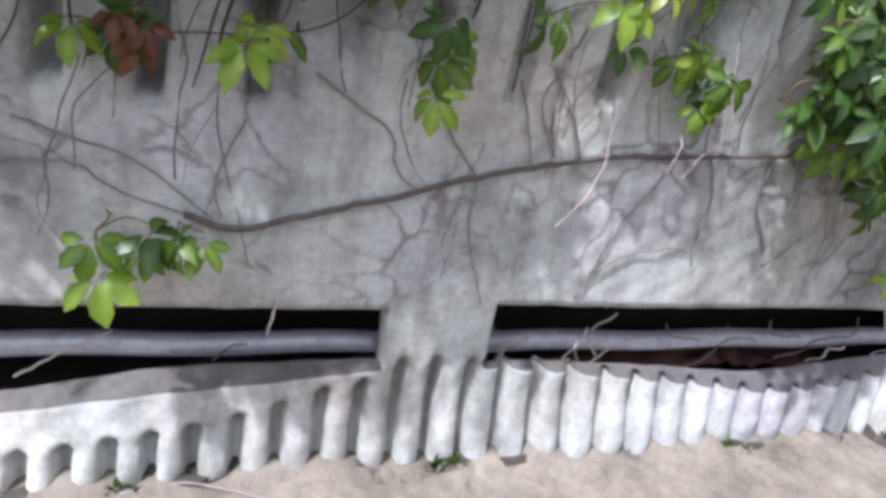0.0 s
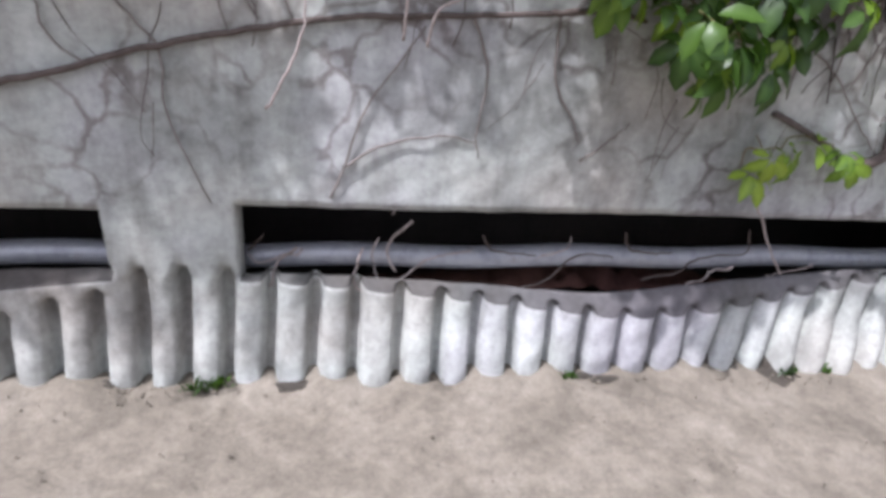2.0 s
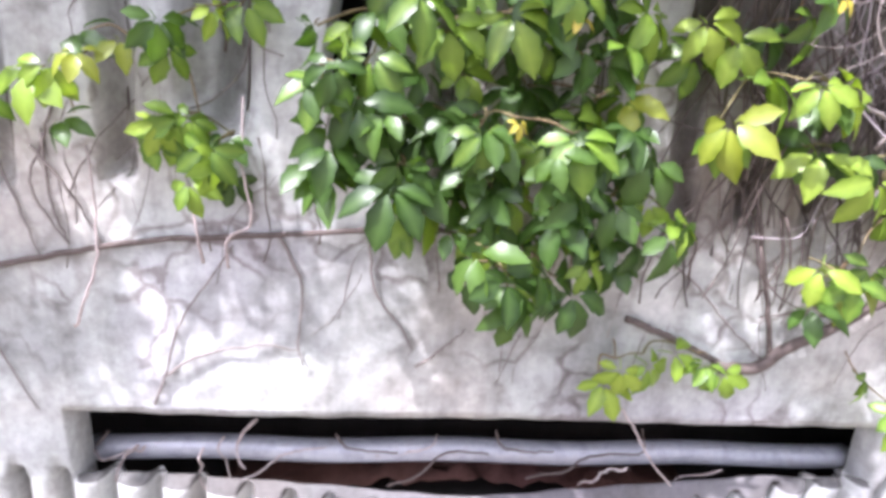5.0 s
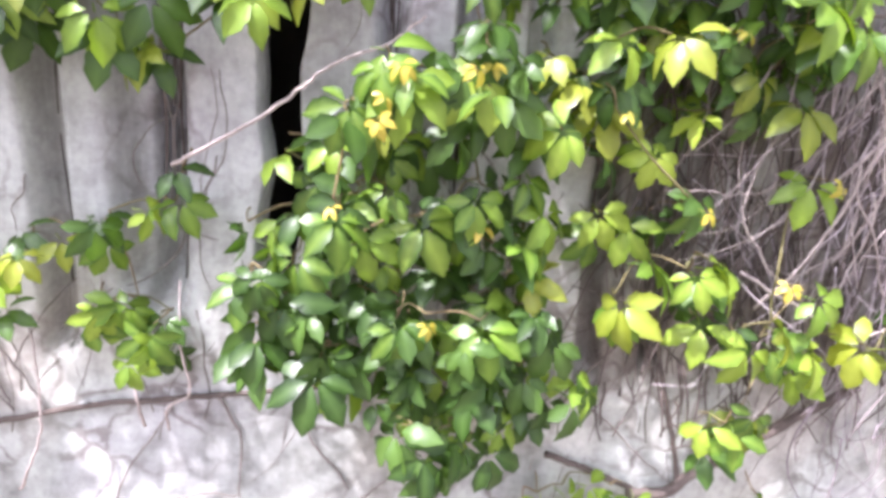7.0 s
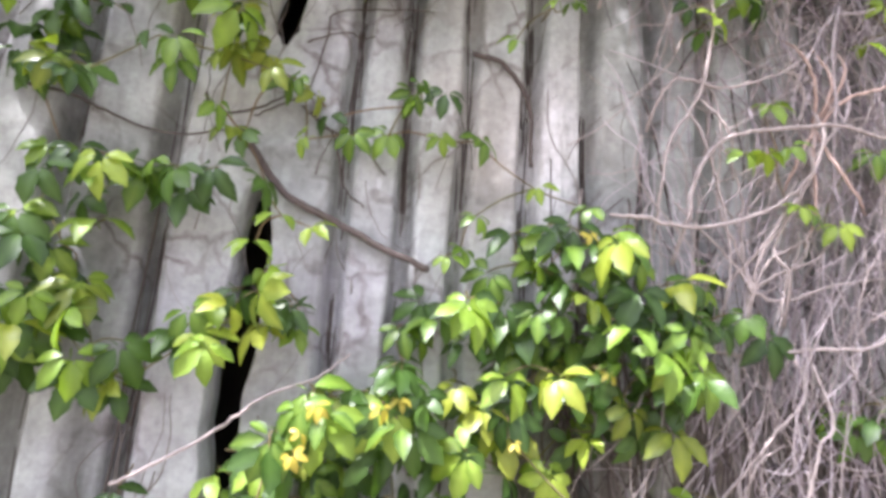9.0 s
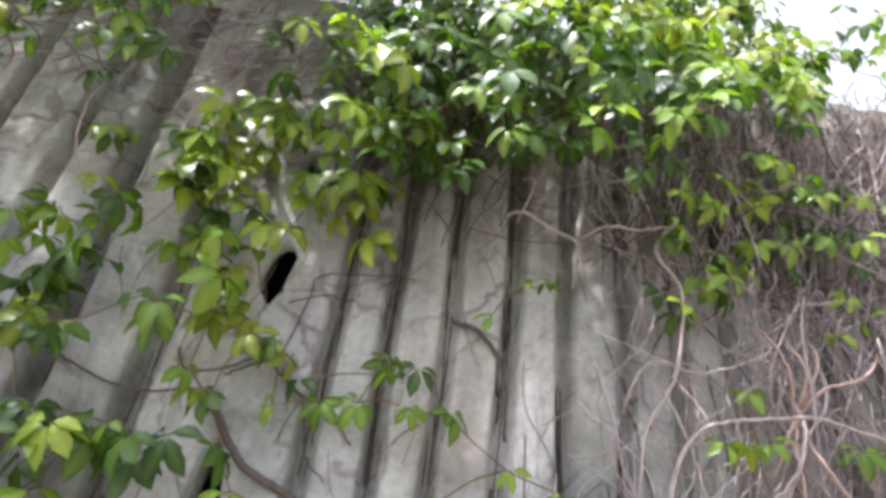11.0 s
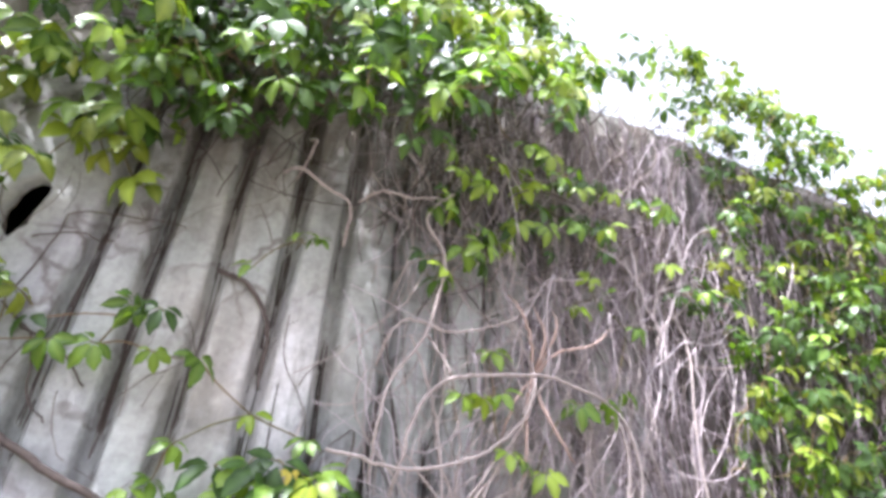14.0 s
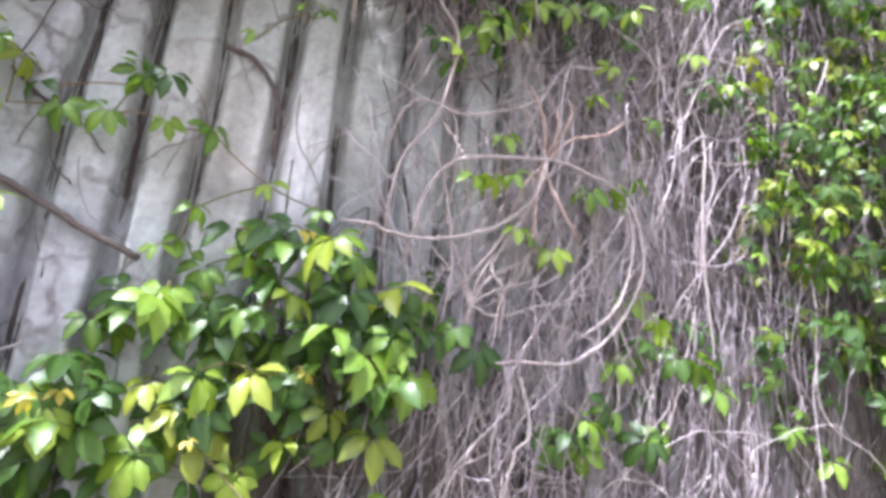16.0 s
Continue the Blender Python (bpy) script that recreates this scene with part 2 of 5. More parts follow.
def smooth_line(points, per=5):
    """A Catmull-Rom line through the points."""
    p = [np.array(q, float) for q in points]
    p = [2 * p[0] - p[1]] + p + [2 * p[-1] - p[-2]]
    out = []
    for i in range(1, len(p) - 2):
        for k in range(per):
            t = k / per
            out.append(0.5 * (2 * p[i] + (p[i + 1] - p[i - 1]) * t + (2 * p[i - 1] - 5 * p[i] + 4 * p[i + 1] - p[i + 2]) * t * t
                              + (3 * p[i] - p[i - 1] - 3 * p[i + 1] + p[i + 2]) * t ** 3))
    out.append(p[-2])
    return out


def tube(verts, faces, line, r0, r1, sides=5):
    """Adds a closed tapered tube along the line to verts and faces."""
    line = np.array(line, float)
    n = len(line)
    tan = np.gradient(line, axis=0)
    tan /= np.linalg.norm(tan, axis=1, keepdims=True) + 1e-9
    ref = np.array((0.13, 1.0, 0.07))
    a = np.cross(tan, ref)
    a /= np.linalg.norm(a, axis=1, keepdims=True) + 1e-9
    b = np.cross(tan, a)
    base = len(verts)
    for i in range(n):
        r = r0 + (r1 - r0) * i / (n - 1)
        for k in range(sides):
            w = 2 * math.pi * k / sides
            verts.append(line[i] + r * (math.cos(w) * a[i] + math.sin(w) * b[i]))
    for i in range(n - 1):
        for k in range(sides):
            k2 = (k + 1) % sides
            faces.append((base + i * sides + k, base + i * sides + k2, base + (i + 1) * sides + k2, base + (i + 1) * sides + k))
    faces.append(tuple(base + k for k in range(sides))[::-1])
    faces.append(tuple(base + (n - 1) * sides + k for k in range(sides)))


# ---- the wall's shape ----
WALL_TOP = 3.0
SLOT_TOP = 0.406
SLOT_STEP = 0.016
SLOTS = ((-1.84, -0.238), (0.0, 1.66))
# grooves of the upper wall: place at 1.2 m height, lean, half width, depth, foot
GROOVES = [(-1.66, 0.05, 0.018, 0.04, 0.82), (-1.52, 0.05, 0.018, 0.04, 0.85), (-1.38, 0.05, 0.018, 0.04, 0.80), (-1.24, 0.06, 0.018, 0.04, 0.82),
           (-1.10, 0.06, 0.018, 0.04, 0.85), (-0.96, 0.06, 0.018, 0.04, 0.80), (-0.81, 0.06, 0.020, 0.05, 0.80), (-0.655, 0.06, 0.018, 0.05, 0.79),
           (-0.485, 0.07, 0.018, 0.045, 0.80), (-0.335, 0.07, 0.022, 0.02, 0.90), (-0.20, 0.07, 0.016, 0.04, 0.93), (-0.02, 0.07, 0.020, 0.03, 0.84),
           (0.168, 0.04, 0.024, 0.05, 0.87), (0.352, 0.05, 0.024, 0.042, 0.95), (0.722, 0.025, 0.019, 0.036, 0.95), (0.859, 0.004, 0.018, 0.038, 0.9),
           (0.976, 0.01, 0.017, 0.034, 0.9), (1.126, 0.0, 0.020, 0.045, 0.79), (1.254, 0.002, 0.019, 0.042, 0.83)]
GROOVES += [(1.384 + 0.128 * i, 0.01, 0.018, 0.035, 0.84) for i in range(20)]
TIE_HOLES = ((0.28, 2.55), (0.13, 2.60), (0.42, 2.52))
random.seed(4)
FLUTES = [-0.926 - 0.079 * i + random.uniform(-0.005, 0.005) for i in range(13, 0, -1)]
FLUTES += [-0.926, -0.85, -0.772, -0.698, -0.62, -0.534, -0.452, -0.363, -0.28, -0.196, -0.115, -0.03, 0.055, 0.146, 0.233, 0.330, 0.419,
           0.503, 0.592, 0.681, 0.769, 0.863, 0.954, 1.038, 1.119, 1.192]
FLUTES += [1.192 + 0.08 * i + random.uniform(-0.006, 0.006) for i in range(1, 12)]


def smoothstep(a, b, v):
    t = np.clip((v - a) / (b - a), 0, 1)
    return t * t * (3 - 2 * t)


def eased(x, xp, fp):
    """Interpolation with softened corners."""
    return sum(np.interp(x + d, xp, fp) for d in (-0.09, -0.06, -0.03, 0.0, 0.03, 0.06, 0.09)) / 7


def sill(x):
    return eased(x, (-1.9, -1.3, -0.95, -0.66, -0.25, 0.0, 0.2, 0.48, 0.8, 1.2, 1.56, 1.65), (0.24, 0.16, 0.19, 0.24, 0.252, 0.243, 0.235, 0.222, 0.188, 0.235, 0.27, 0.26))


def flute_top(x):
    return eased(x, (-1.9, -1.3, -0.95, -0.6, -0.4, -0.27, -0.1, 0.0, 0.245, 0.6, 0.85, 1.06, 1.35, 1.6, 1.8),
                     (0.23, 0.15, 0.165, 0.203, 0.222, 0.24, 0.24, 0.236, 0.217, 0.178, 0.14, 0.15, 0.21, 0.255, 0.25))


def groove_top(x):
    return eased(x, (-1.9, -1.3, -0.95, -0.6, -0.4, -0.3, -0.1, 0.1, 1.9), (0.18, 0.07, 0.095, 0.13, 0.185, 0.225, 0.232, 0.22, 0.22))


def wall_face(x, z):
    """How far the wall's face lies behind y = 0 (into the wall: plus)."""
    y = 0.003 * np.sin(x * 7.3 + 2 * np.sin(z * 3.1)) + 0.003 * np.sin(z * 9.1 + x * 3.7) + 0.0015 * np.sin(x * 41 + z * 23) + 0.001 * np.sin(z * 87 - x * 61)
    for i, (gx, lean, hw, depth, foot) in enumerate(GROOVES):
        c = gx + lean * (z - 1.2) + 0.004 * np.sin(z * 8 + gx * 30)
        up = smoothstep(foot - 0.015, foot + 0.02, z + 0.3 * np.abs(x - c))
        y = y + 1.55 * depth * up * (1 - smoothstep(hw * 0.4, hw * 1.5, np.abs(x - c)))
    # a wide shallow hollow where one rib has worn away
    y = y + 0.055 * (1 - smoothstep(0.018, 0.075, np.abs(x - 0.333 - 0.03 * (z - 1.2)))) * smoothstep(0.93, 1.02, z) * (1 - smoothstep(1.6, 1.9, z))
    for hx, hz in TIE_HOLES:
        y = y + 0.06 * (1 - smoothstep(0.008, 0.02, np.hypot(x - hx, z - hz)))
    low = 1 - smoothstep(0.255, 0.275, z)
    gt = np.where(x > -0.24, flute_top(x) + 0.022, np.minimum(groove_top(x), flute_top(x) - 0.003))
    inslot = np.zeros_like(x)
    for a, b in SLOTS:
        inslot = np.maximum(inslot, smoothstep(a - 0.012, a + 0.012, x) * (1 - smoothstep(b - 0.012, b + 0.012, x)))
    slope = np.clip((z - flute_top(x)) / np.maximum(sill(x) - flute_top(x), 0.012), 0, 1)
    y = y + inslot * low * 0.035 * slope
    for fx in FLUTES:
        c = fx + (0.17 if fx > 1.1 else 0.03) * (z - 0.1)
        up = 1 - smoothstep(gt - 0.02, gt, z + 0.25 * np.abs(x - c))
        y = y + up * (0.042 * (1 - smoothstep(0.006, 0.018, np.abs(x - c))) + 0.012 * (1 - smoothstep(0.004, 0.042, np.abs(x - c))))
    y = y - 0.042 * (1 - smoothstep(0.0, 0.2, z)) * (1 + 0.4 * np.sin(x * 5.1))
    return y


def gap_edges(z):
    """The two sides of the dark broken rib; equal where it is shut."""
    c = 0.543 + 0.062 * np.maximum(z - 1.2, 0) ** 1.1 + 0.006 * np.sin(z * 17)
    w = np.interp(z, (0.98, 1.02, 1.25, 1.5, 1.62, 1.68, 1.76, 1.80, 2.08, 2.10, 2.15, 2.20, 2.23, 2.36, 2.39, 2.45, 2.48), (0, 0.034, 0.036, 0.036, 0.036, 0.032, 0.024, 0.0, 0.0, 0.03, 0.034, 0.03, 0.0, 0.0, 0.026, 0.026, 0))
    k = np.minimum(w / 0.02, 1.0)
    w = np.maximum(w, 0.007)
    return c - w - k * (0.002 * np.sin(z * 31) + 0.008 * noise.noise(Vector((z * 13, 0.5, 0)))), c + w + k * (0.003 * np.sin(z * 23) + 0.008 * noise.noise(Vector((z * 15, 7.5, 0))))


def build_wall():
    xs = list(np.arange(-3.2, -1.9, 0.05)) + list(np.arange(-1.9, -1.1, 0.012)) + list(np.arange(-1.1, 2.2, 0.006)) + list(np.arange(2.2, 3.6, 0.01)) + list(np.arange(3.6, 6.0, 0.05))
    xs = np.array(sorted(set(round(float(v), 4) for v in xs)))
    for a, b in SLOTS:
        for e in (a, b):
            xs[np.argmin(np.abs(xs - e))] = e
    i0, i1 = np.argmin(np.abs(xs - 0.46)), np.argmin(np.abs(xs - 0.70))
    NF, NL, NS = 20, 26, 5
    zu = np.arange(SLOT_TOP, WALL_TOP + 0.001, 0.0165)
    X, Z = [], []
    for j in range(NL + 1):
        X.append(xs)
        ft = np.minimum(flute_top(xs), sill(xs) - 0.006)
        Z.append(ft * j / NF if j <= NF else ft + (sill(xs) - ft) * (j - NF) / (NL - NF))
    for j in range(1, NS):
        X.append(xs)
        Z.append(sill(xs) + (SLOT_TOP - sill(xs)) * j / NS)
    for z in zu:
        row = xs.copy()
        a, b = gap_edges(z)
        ia, ib = np.argmin(np.abs(xs - 0.543)) - 6, np.argmin(np.abs(xs - 0.543)) + 6
        row[i0:ia + 1] = np.linspace(xs[i0], a, ia - i0 + 1)
        row[ia:ib + 1] = np.linspace(a, b, ib - ia + 1)
        row[ib:i1 + 1] = np.linspace(b, xs[i1], i1 - ib + 1)
        X.append(row)
        Z.append(np.full_like(xs, z))
    X, Z = np.array(X), np.array(Z)
    drop = SLOT_STEP * (1 - smoothstep(-0.236, -0.02, X))
    near = np.where(Z < SLOT_TOP, np.clip((Z - sill(X)) / np.maximum(SLOT_TOP - sill(X), 0.01), 0, 1), 1 - smoothstep(SLOT_TOP, SLOT_TOP + 0.15, Z))
    Z = Z - drop * near
    Y = wall_face(X, Z)
    R, C = X.shape
    verts = [tuple(v) for v in np.stack([X, Y, Z], -1).reshape(-1, 3)]
    ia, ib = np.argmin(np.abs(xs - 0.543)) - 6, np.argmin(np.abs(xs - 0.543)) + 6
    keep = np.ones((R - 1, C - 1), bool)
    mid = 0.5 * (xs[1:] + xs[:-1])
    for a, b in SLOTS:
        keep[NL:NL + NS, (mid > a) & (mid < b)] = False
    for j in range(NL + NS, R - 1):
        a0, b0 = gap_edges(Z[j, 0])
        a1, b1 = gap_edges(Z[j + 1, 0])
        if b0 - a0 > 0.02 or b1 - a1 > 0.02:
            keep[j, ia:ib] = False
    faces = [(j * C + i, j * C + i + 1, (j + 1) * C + i + 1, (j + 1) * C + i) for j in range(R - 1) for i in range(C - 1) if keep[j, i]]
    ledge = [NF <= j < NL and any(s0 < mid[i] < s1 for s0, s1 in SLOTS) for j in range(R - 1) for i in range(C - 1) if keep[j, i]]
    inner = {}

    def behind(j, i):
        if (j, i) not in inner:
            drop = 0.07 if j == NL else 0.0
            inner[(j, i)] = len(verts)
            verts.append((X[j, i], 0.085 if j <= NL + NS else 0.04 if Z[j, i] > 2.0 else 0.12, Z[j, i] - drop))
        return inner[(j, i)]

    for j in range(R - 1):
        for i in range(C - 1):
            if keep[j, i]:
                continue
            for (p, q, dj, di) in (((j, i), (j, i + 1), -1, 0), ((j + 1, i + 1), (j + 1, i), 1, 0), ((j + 1, i), (j, i), 0, -1), ((j, i + 1), (j + 1, i + 1), 0, 1)):
                jj, ii = j + dj, i + di
                if keep[jj, ii]:
                    faces.append((p[0] * C + p[1], q[0] * C + q[1], behind(*q), behind(*p)))
    me = mesh_from("wall_north", verts, faces, M_WALL)
    # ledge faces inside the slots take the concrete with painted shade
    me.materials.append(M_LEDGE_SHADE)
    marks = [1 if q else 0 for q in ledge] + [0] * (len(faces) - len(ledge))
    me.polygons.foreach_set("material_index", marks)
    tagged(new("wall_north", me), "weathered grey ribbed concrete wall with long vent slots and a split rib", "wall", kind="structure")


def box(x0, y0, z0, x1, y1, z1):
    v = [(x, y, z) for x in (x0, x1) for y in (y0, y1) for z in (z0, z1)]
    f = [(0, 1, 3, 2), (4, 6, 7, 5), (0, 4, 5, 1), (2, 3, 7, 6), (0, 2, 6, 4), (1, 5, 7, 3)]
    return v, f


build_wall()


def slab(name, label, dims, mat):
    v, f = box(*dims)
    tagged(new(name, mesh_from(name, v, f, mat, False)), label, "wall", kind="structure")




def upper_top(x):
    """The ragged top of the taller stretch of wall."""
    return np.interp(x, (-3.2, -0.6, 0.1, 0.37, 0.6, 0.68), (3.9, 3.8, 3.52, 3.36, 3.26, 3.22)) + 0.015 * np.sin(x * 31) + 0.01 * np.sin(x * 77)


def build_upper_wall():
    """The wall goes on higher over the first stretch; it breaks off beside a notch open to the sky."""
    xs = np.concatenate([np.arange(-3.2, -0.6, 0.04), np.arange(-0.6, 0.6851, 0.008)])
    n, verts, faces = 30, [], []
    for j in range(n + 1):
        z = 3.001 + (upper_top(xs) - 3.001) * j / n
        x = np.minimum(xs, 0.675 + 0.012 * np.sin(z * 19) + 0.006 * np.sin(z * 53))
        y = wall_face(x, z)
        verts += [(a, b, c) for a, b, c in zip(x, y, z)]
    C = len(xs)
    faces = [(j * C + i, j * C + i + 1, (j + 1) * C + i + 1, (j + 1) * C + i) for j in range(n) for i in range(C - 1)]
    rim = [j * C + C - 1 for j in range(n + 1)] + [n * C + i for i in range(C - 2, -1, -1)]
    base = len(verts)
    verts += [(verts[k][0], 0.2, verts[k][2]) for k in rim]
    faces += [(rim[k], base + k, base + k + 1, rim[k + 1]) for k in range(len(rim) - 1)]
    tagged(new("wall_upper", mesh_from("wall_upper", verts, faces, M_WALL)), "higher stretch of ribbed concrete wall under creeper", "wall", kind="structure")


build_upper_wall()
slab("wall_back", "back of the hollow behind the ribbed wall, its shade painted near black", (-3.2, 0.42, -0.2, 6.0, 0.55, 2.9), M_HOLLOW_SHADE)
slab("wall_coping", "rough concrete top of the ribbed wall", (-3.2, 0.012, 2.9, 6.0, 0.55, 3.004), M_WALL)
slab("wall_end", "concrete end of the ribbed wall", (-3.3, -0.02, -0.2, -3.2, 0.55, 3.0), M_WALL)
slab("wall_end_far", "concrete far end of the ribbed wall", (6.0, -0.02, -0.2, 6.1, 0.55, 3.0), M_WALL)
slab("floor_hollow", "floor of the hollow behind the wall, its shade painted near black", (-3.2, 0.14, -0.2, 6.0, 0.42, 0.06), M_HOLLOW_SHADE)


def build_ground():
    def axis(lo, hi, fine_lo, fine_hi, step):
        v = list(np.arange(fine_lo, fine_hi, step))
        g, p = step, fine_hi
        while p < hi:
            v.append(p)
            g *= 1.35
            p += g
        v.append(hi)
        g, p = step, fine_lo
        while p > lo:
            g *= 1.35
            p -= g
            v.append(max(p, lo))
        return np.array(sorted(set(np.round(v, 4))))
    xs, ys = axis(-400, 400, -1.4, 2.4, 0.016), axis(-400, 400, -1.0, 0.06, 0.016)
    X, Y = np.meshgrid(xs, ys)
    near = np.exp(-((Y + 0.02) / 0.06) ** 2) * (X > -3.2) * (X < 6)
    Z = 0.004 * np.sin(X * 5 + 2 * np.sin(Y * 7)) + 0.003 * np.sin(Y * 23 + X * 11) + 0.0015 * np.sin(X * 61 + 3 * np.sin(Y * 53))
    Z += near * (0.012 + 0.010 * np.sin(X * 13) + 0.008 * np.sin(X * 37 + 1))
    Z[Y > 0.05] = -0.02
    Z[np.abs(X) > 20] = 0
    C = len(xs)
    verts = list(np.stack([X, Y, Z], -1).reshape(-1, 3))
    faces = [(j * C + i, j * C + i + 1, (j + 1) * C + i + 1, (j + 1) * C + i) for j in range(len(ys) - 1) for i in range(C - 1)]
    tagged(new("ground", mesh_from("ground", verts, faces, M_GROUND)), "pale sandy concrete ground with grit along the wall", "ground", kind="structure")


build_ground()

# ---- pipes in the slots ----


def slot_pipe(x0, x1, seed):
    v, f = [], []
    n = 40
    line = [(x0 - 0.02 + (x1 - x0 + 0.04) * i / n, 0.115, 0.243 + 0.004 * math.sin(i * 0.5 + seed) + 0.012 * (x0 >= 0) * i / n) for i in range(n + 1)]
    tube(v, f, line, 0.027, 0.027, 14)
    root = new("slot_pipe", mesh_from("slot_pipe", v, f, M_PIPE))
    tagged(root, "grey metal pipe running inside the dark wall slot", "pipe", "pipes in the slots")


slot_pipe(-1.84, -0.238, 2)
slot_pipe(0.0, 1.66, 5)

# ---- creeper leaves ----


def leaflet(verts, faces, vein, m, length, width, fold, droop, seed):
    random.seed(seed)
    n = 7
    base = len(verts)
    for i in range(n + 1):
        t = i / n
        w = width * 0.5 * (math.sin(math.pi * t ** 1.12) ** 0.72 if 0 < t < 1 else 0.03)
        w *= 1 + (0.13 if i % 2 else -0.06) * (t > 0.3)
        y = droop * t * t * length
        z = -t * length
        lift = fold * w
        for s, u in ((-1, 0), (0, 1), (1, 0)):
            p = m @ Vector((s * w, y - (0 if s == 0 else lift) + 0.05 * abs(s) * w * math.sin(7 * t + seed), z))
            verts.append(p)
            vein.append(u)
    for i in range(n):
        for k in range(2):
            a = base + i * 3 + k
            faces.append((a, a + 1, a + 4, a + 3))


def leaf_mesh(name, count, mat, seed):
    random.seed(seed)
    verts, faces, vein = [], [], []
    angles = {5: (-98, -48, 0, 48, 98), 3: (-62, 0, 62)}[count]
    for i, a in enumerate(angles):
        size = (1.0 if abs(a) < 20 else 0.94 if abs(a) < 70 else 0.72) * random.uniform(0.9, 1.08)
        m = Euler((0, radians(a + random.uniform(-9, 9)), 0)).to_matrix().to_4x4() @ Euler((radians(random.uniform(-16, 12)), 0, radians(random.uniform(-22, 22)))).to_matrix().to_4x4() @ Matrix.Translation((0, 0, -0.012))
        leaflet(verts, faces, vein, m, 0.08 * size, 0.043 * size, random.uniform(0.1, 0.4), random.uniform(0.15, 0.75), seed * 10 + i)
    st, sf = [], []
    tube(st, sf, [(0, 0.006, 0.0), (0, 0.018, 0.016), (0, 0.035, 0.030)], 0.0013, 0.0016, 4)
    b = len(verts)
    verts += [Vector(p) for p in st]
    vein += [0.6] * len(st)
    faces += [tuple(b + k for k in q) for q in sf]
    me = mesh_from(name, verts, faces, mat)
    at = me.attributes.new("vein", "FLOAT", "POINT")
    at.data.foreach_set("value", vein)
    return me


MESHES = {}
for tag, mat in (("green", M_LEAF), ("light", M_LEAF_LIGHT), ("olive", M_LEAF_OLIVE), ("deep", M_LEAF_DEEP), ("yellow", M_LEAF_YELLOW), ("rust", M_LEAF_RUST)):
    MESHES[tag] = [leaf_mesh("leaf", 5, mat, 11), leaf_mesh("leaf", 5, mat, 23), leaf_mesh("leaf", 5, mat, 37), leaf_mesh("leaf", 3, mat, 41), leaf_mesh("leaf", 5, mat, 53)]


def sprig(label, tones, depth, spread, places, seed, size=1.0, root_at=None, reach=0.0, group="creeper sprigs", fill=1.0):
    """A creeper sprig: a branching stem fixed to the wall, and a leaf at each place (x, z), about depth before the wall."""
    random.seed(seed)
    pts, marks = [], []
    for x, z, *more in places:
        y = more[0] if more and not isinstance(more[0], str) else depth + random.uniform(-spread, spread)
        marks.append(more[-1] if more and isinstance(more[-1], str) else "")
        pts.append(Vector((x, y - (0.05 if marks[-1] == "yellow" else 0), z)))
    pts += [p + Vector((random.gauss(0, 0.035), random.uniform(0.02, 0.06), random.gauss(0, 0.035))) for p in list(pts) for _ in range(int(fill + random.random()))]
    pts = pts[:len(places)] + [p for p in pts[len(places):] if not (0.47 < p.x < 0.61 and 1.06 < p.z < 2.0)]
    pts = [Vector((p.x, min(p.y, -0.035) if depth < 0 else p.y, p.z)) for p in pts]
    rx, rz = root_at if root_at else (pts[0].x, pts[0].z + 0.05)
    rootp = Vector((rx, 0.01, rz))
    root = new("creeper_sprig")
    root.matrix_basis = pose(*rootp)
    v, f = [], []
    joined, todo = [rootp], list(range(len(pts)))
    while todo:
        best = min(((pts[i] - j).length, i, k) for i in todo for k, j in enumerate(joined))
        _, i, k = best
        b = pts[i] + Vector((0, 0.035, 0.03))
        a = joined[k] if best[0] < 0.2 else Vector((b.x + 0.02, 0.012, min(b.z + 0.05, 2.99)))
        mid = (a + b) / 2 + Vector((random.uniform(-0.012, 0.012), 0.012, random.uniform(-0.004, 0.016)))
        tube(v, f, smooth_line([a, mid, b], 3), 0.0022, 0.0015, 4)
        joined.append(b)
        todo.remove(i)
    part("stem", mesh_from("stem", v, f, M_GREEN_STEM), root, "thin greenish brown stem")["kind"] = "stuff"
    for k, p in enumerate(pts):
        # fill leaves behind are mostly deep green, painting the clump's inner shade
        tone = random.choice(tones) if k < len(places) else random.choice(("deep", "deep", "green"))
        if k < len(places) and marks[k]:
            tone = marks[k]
        me = random.choice(MESHES[tone])
        lf = part("leaf", me, root)
        s = size * 0.77 * random.uniform(0.75, 1.15) * (0.34 if tone == "yellow" else 1.0)
        out = random.uniform(12, 62)
        r = Euler((0, radians(random.gauss(0, 26)), 0)).to_matrix().to_4x4()
        r = Euler((radians(-out), 0, 0)).to_matrix().to_4x4() @ r
        r = Euler((0, 0, radians(random.gauss(0, 34)))).to_matrix().to_4x4() @ r
        lf.matrix_basis = Matrix.Translation(p + Vector((0, 0, 0.025))) @ r @ Matrix.Scale(s, 4)
    return tagged(root, label, "creeper", group)


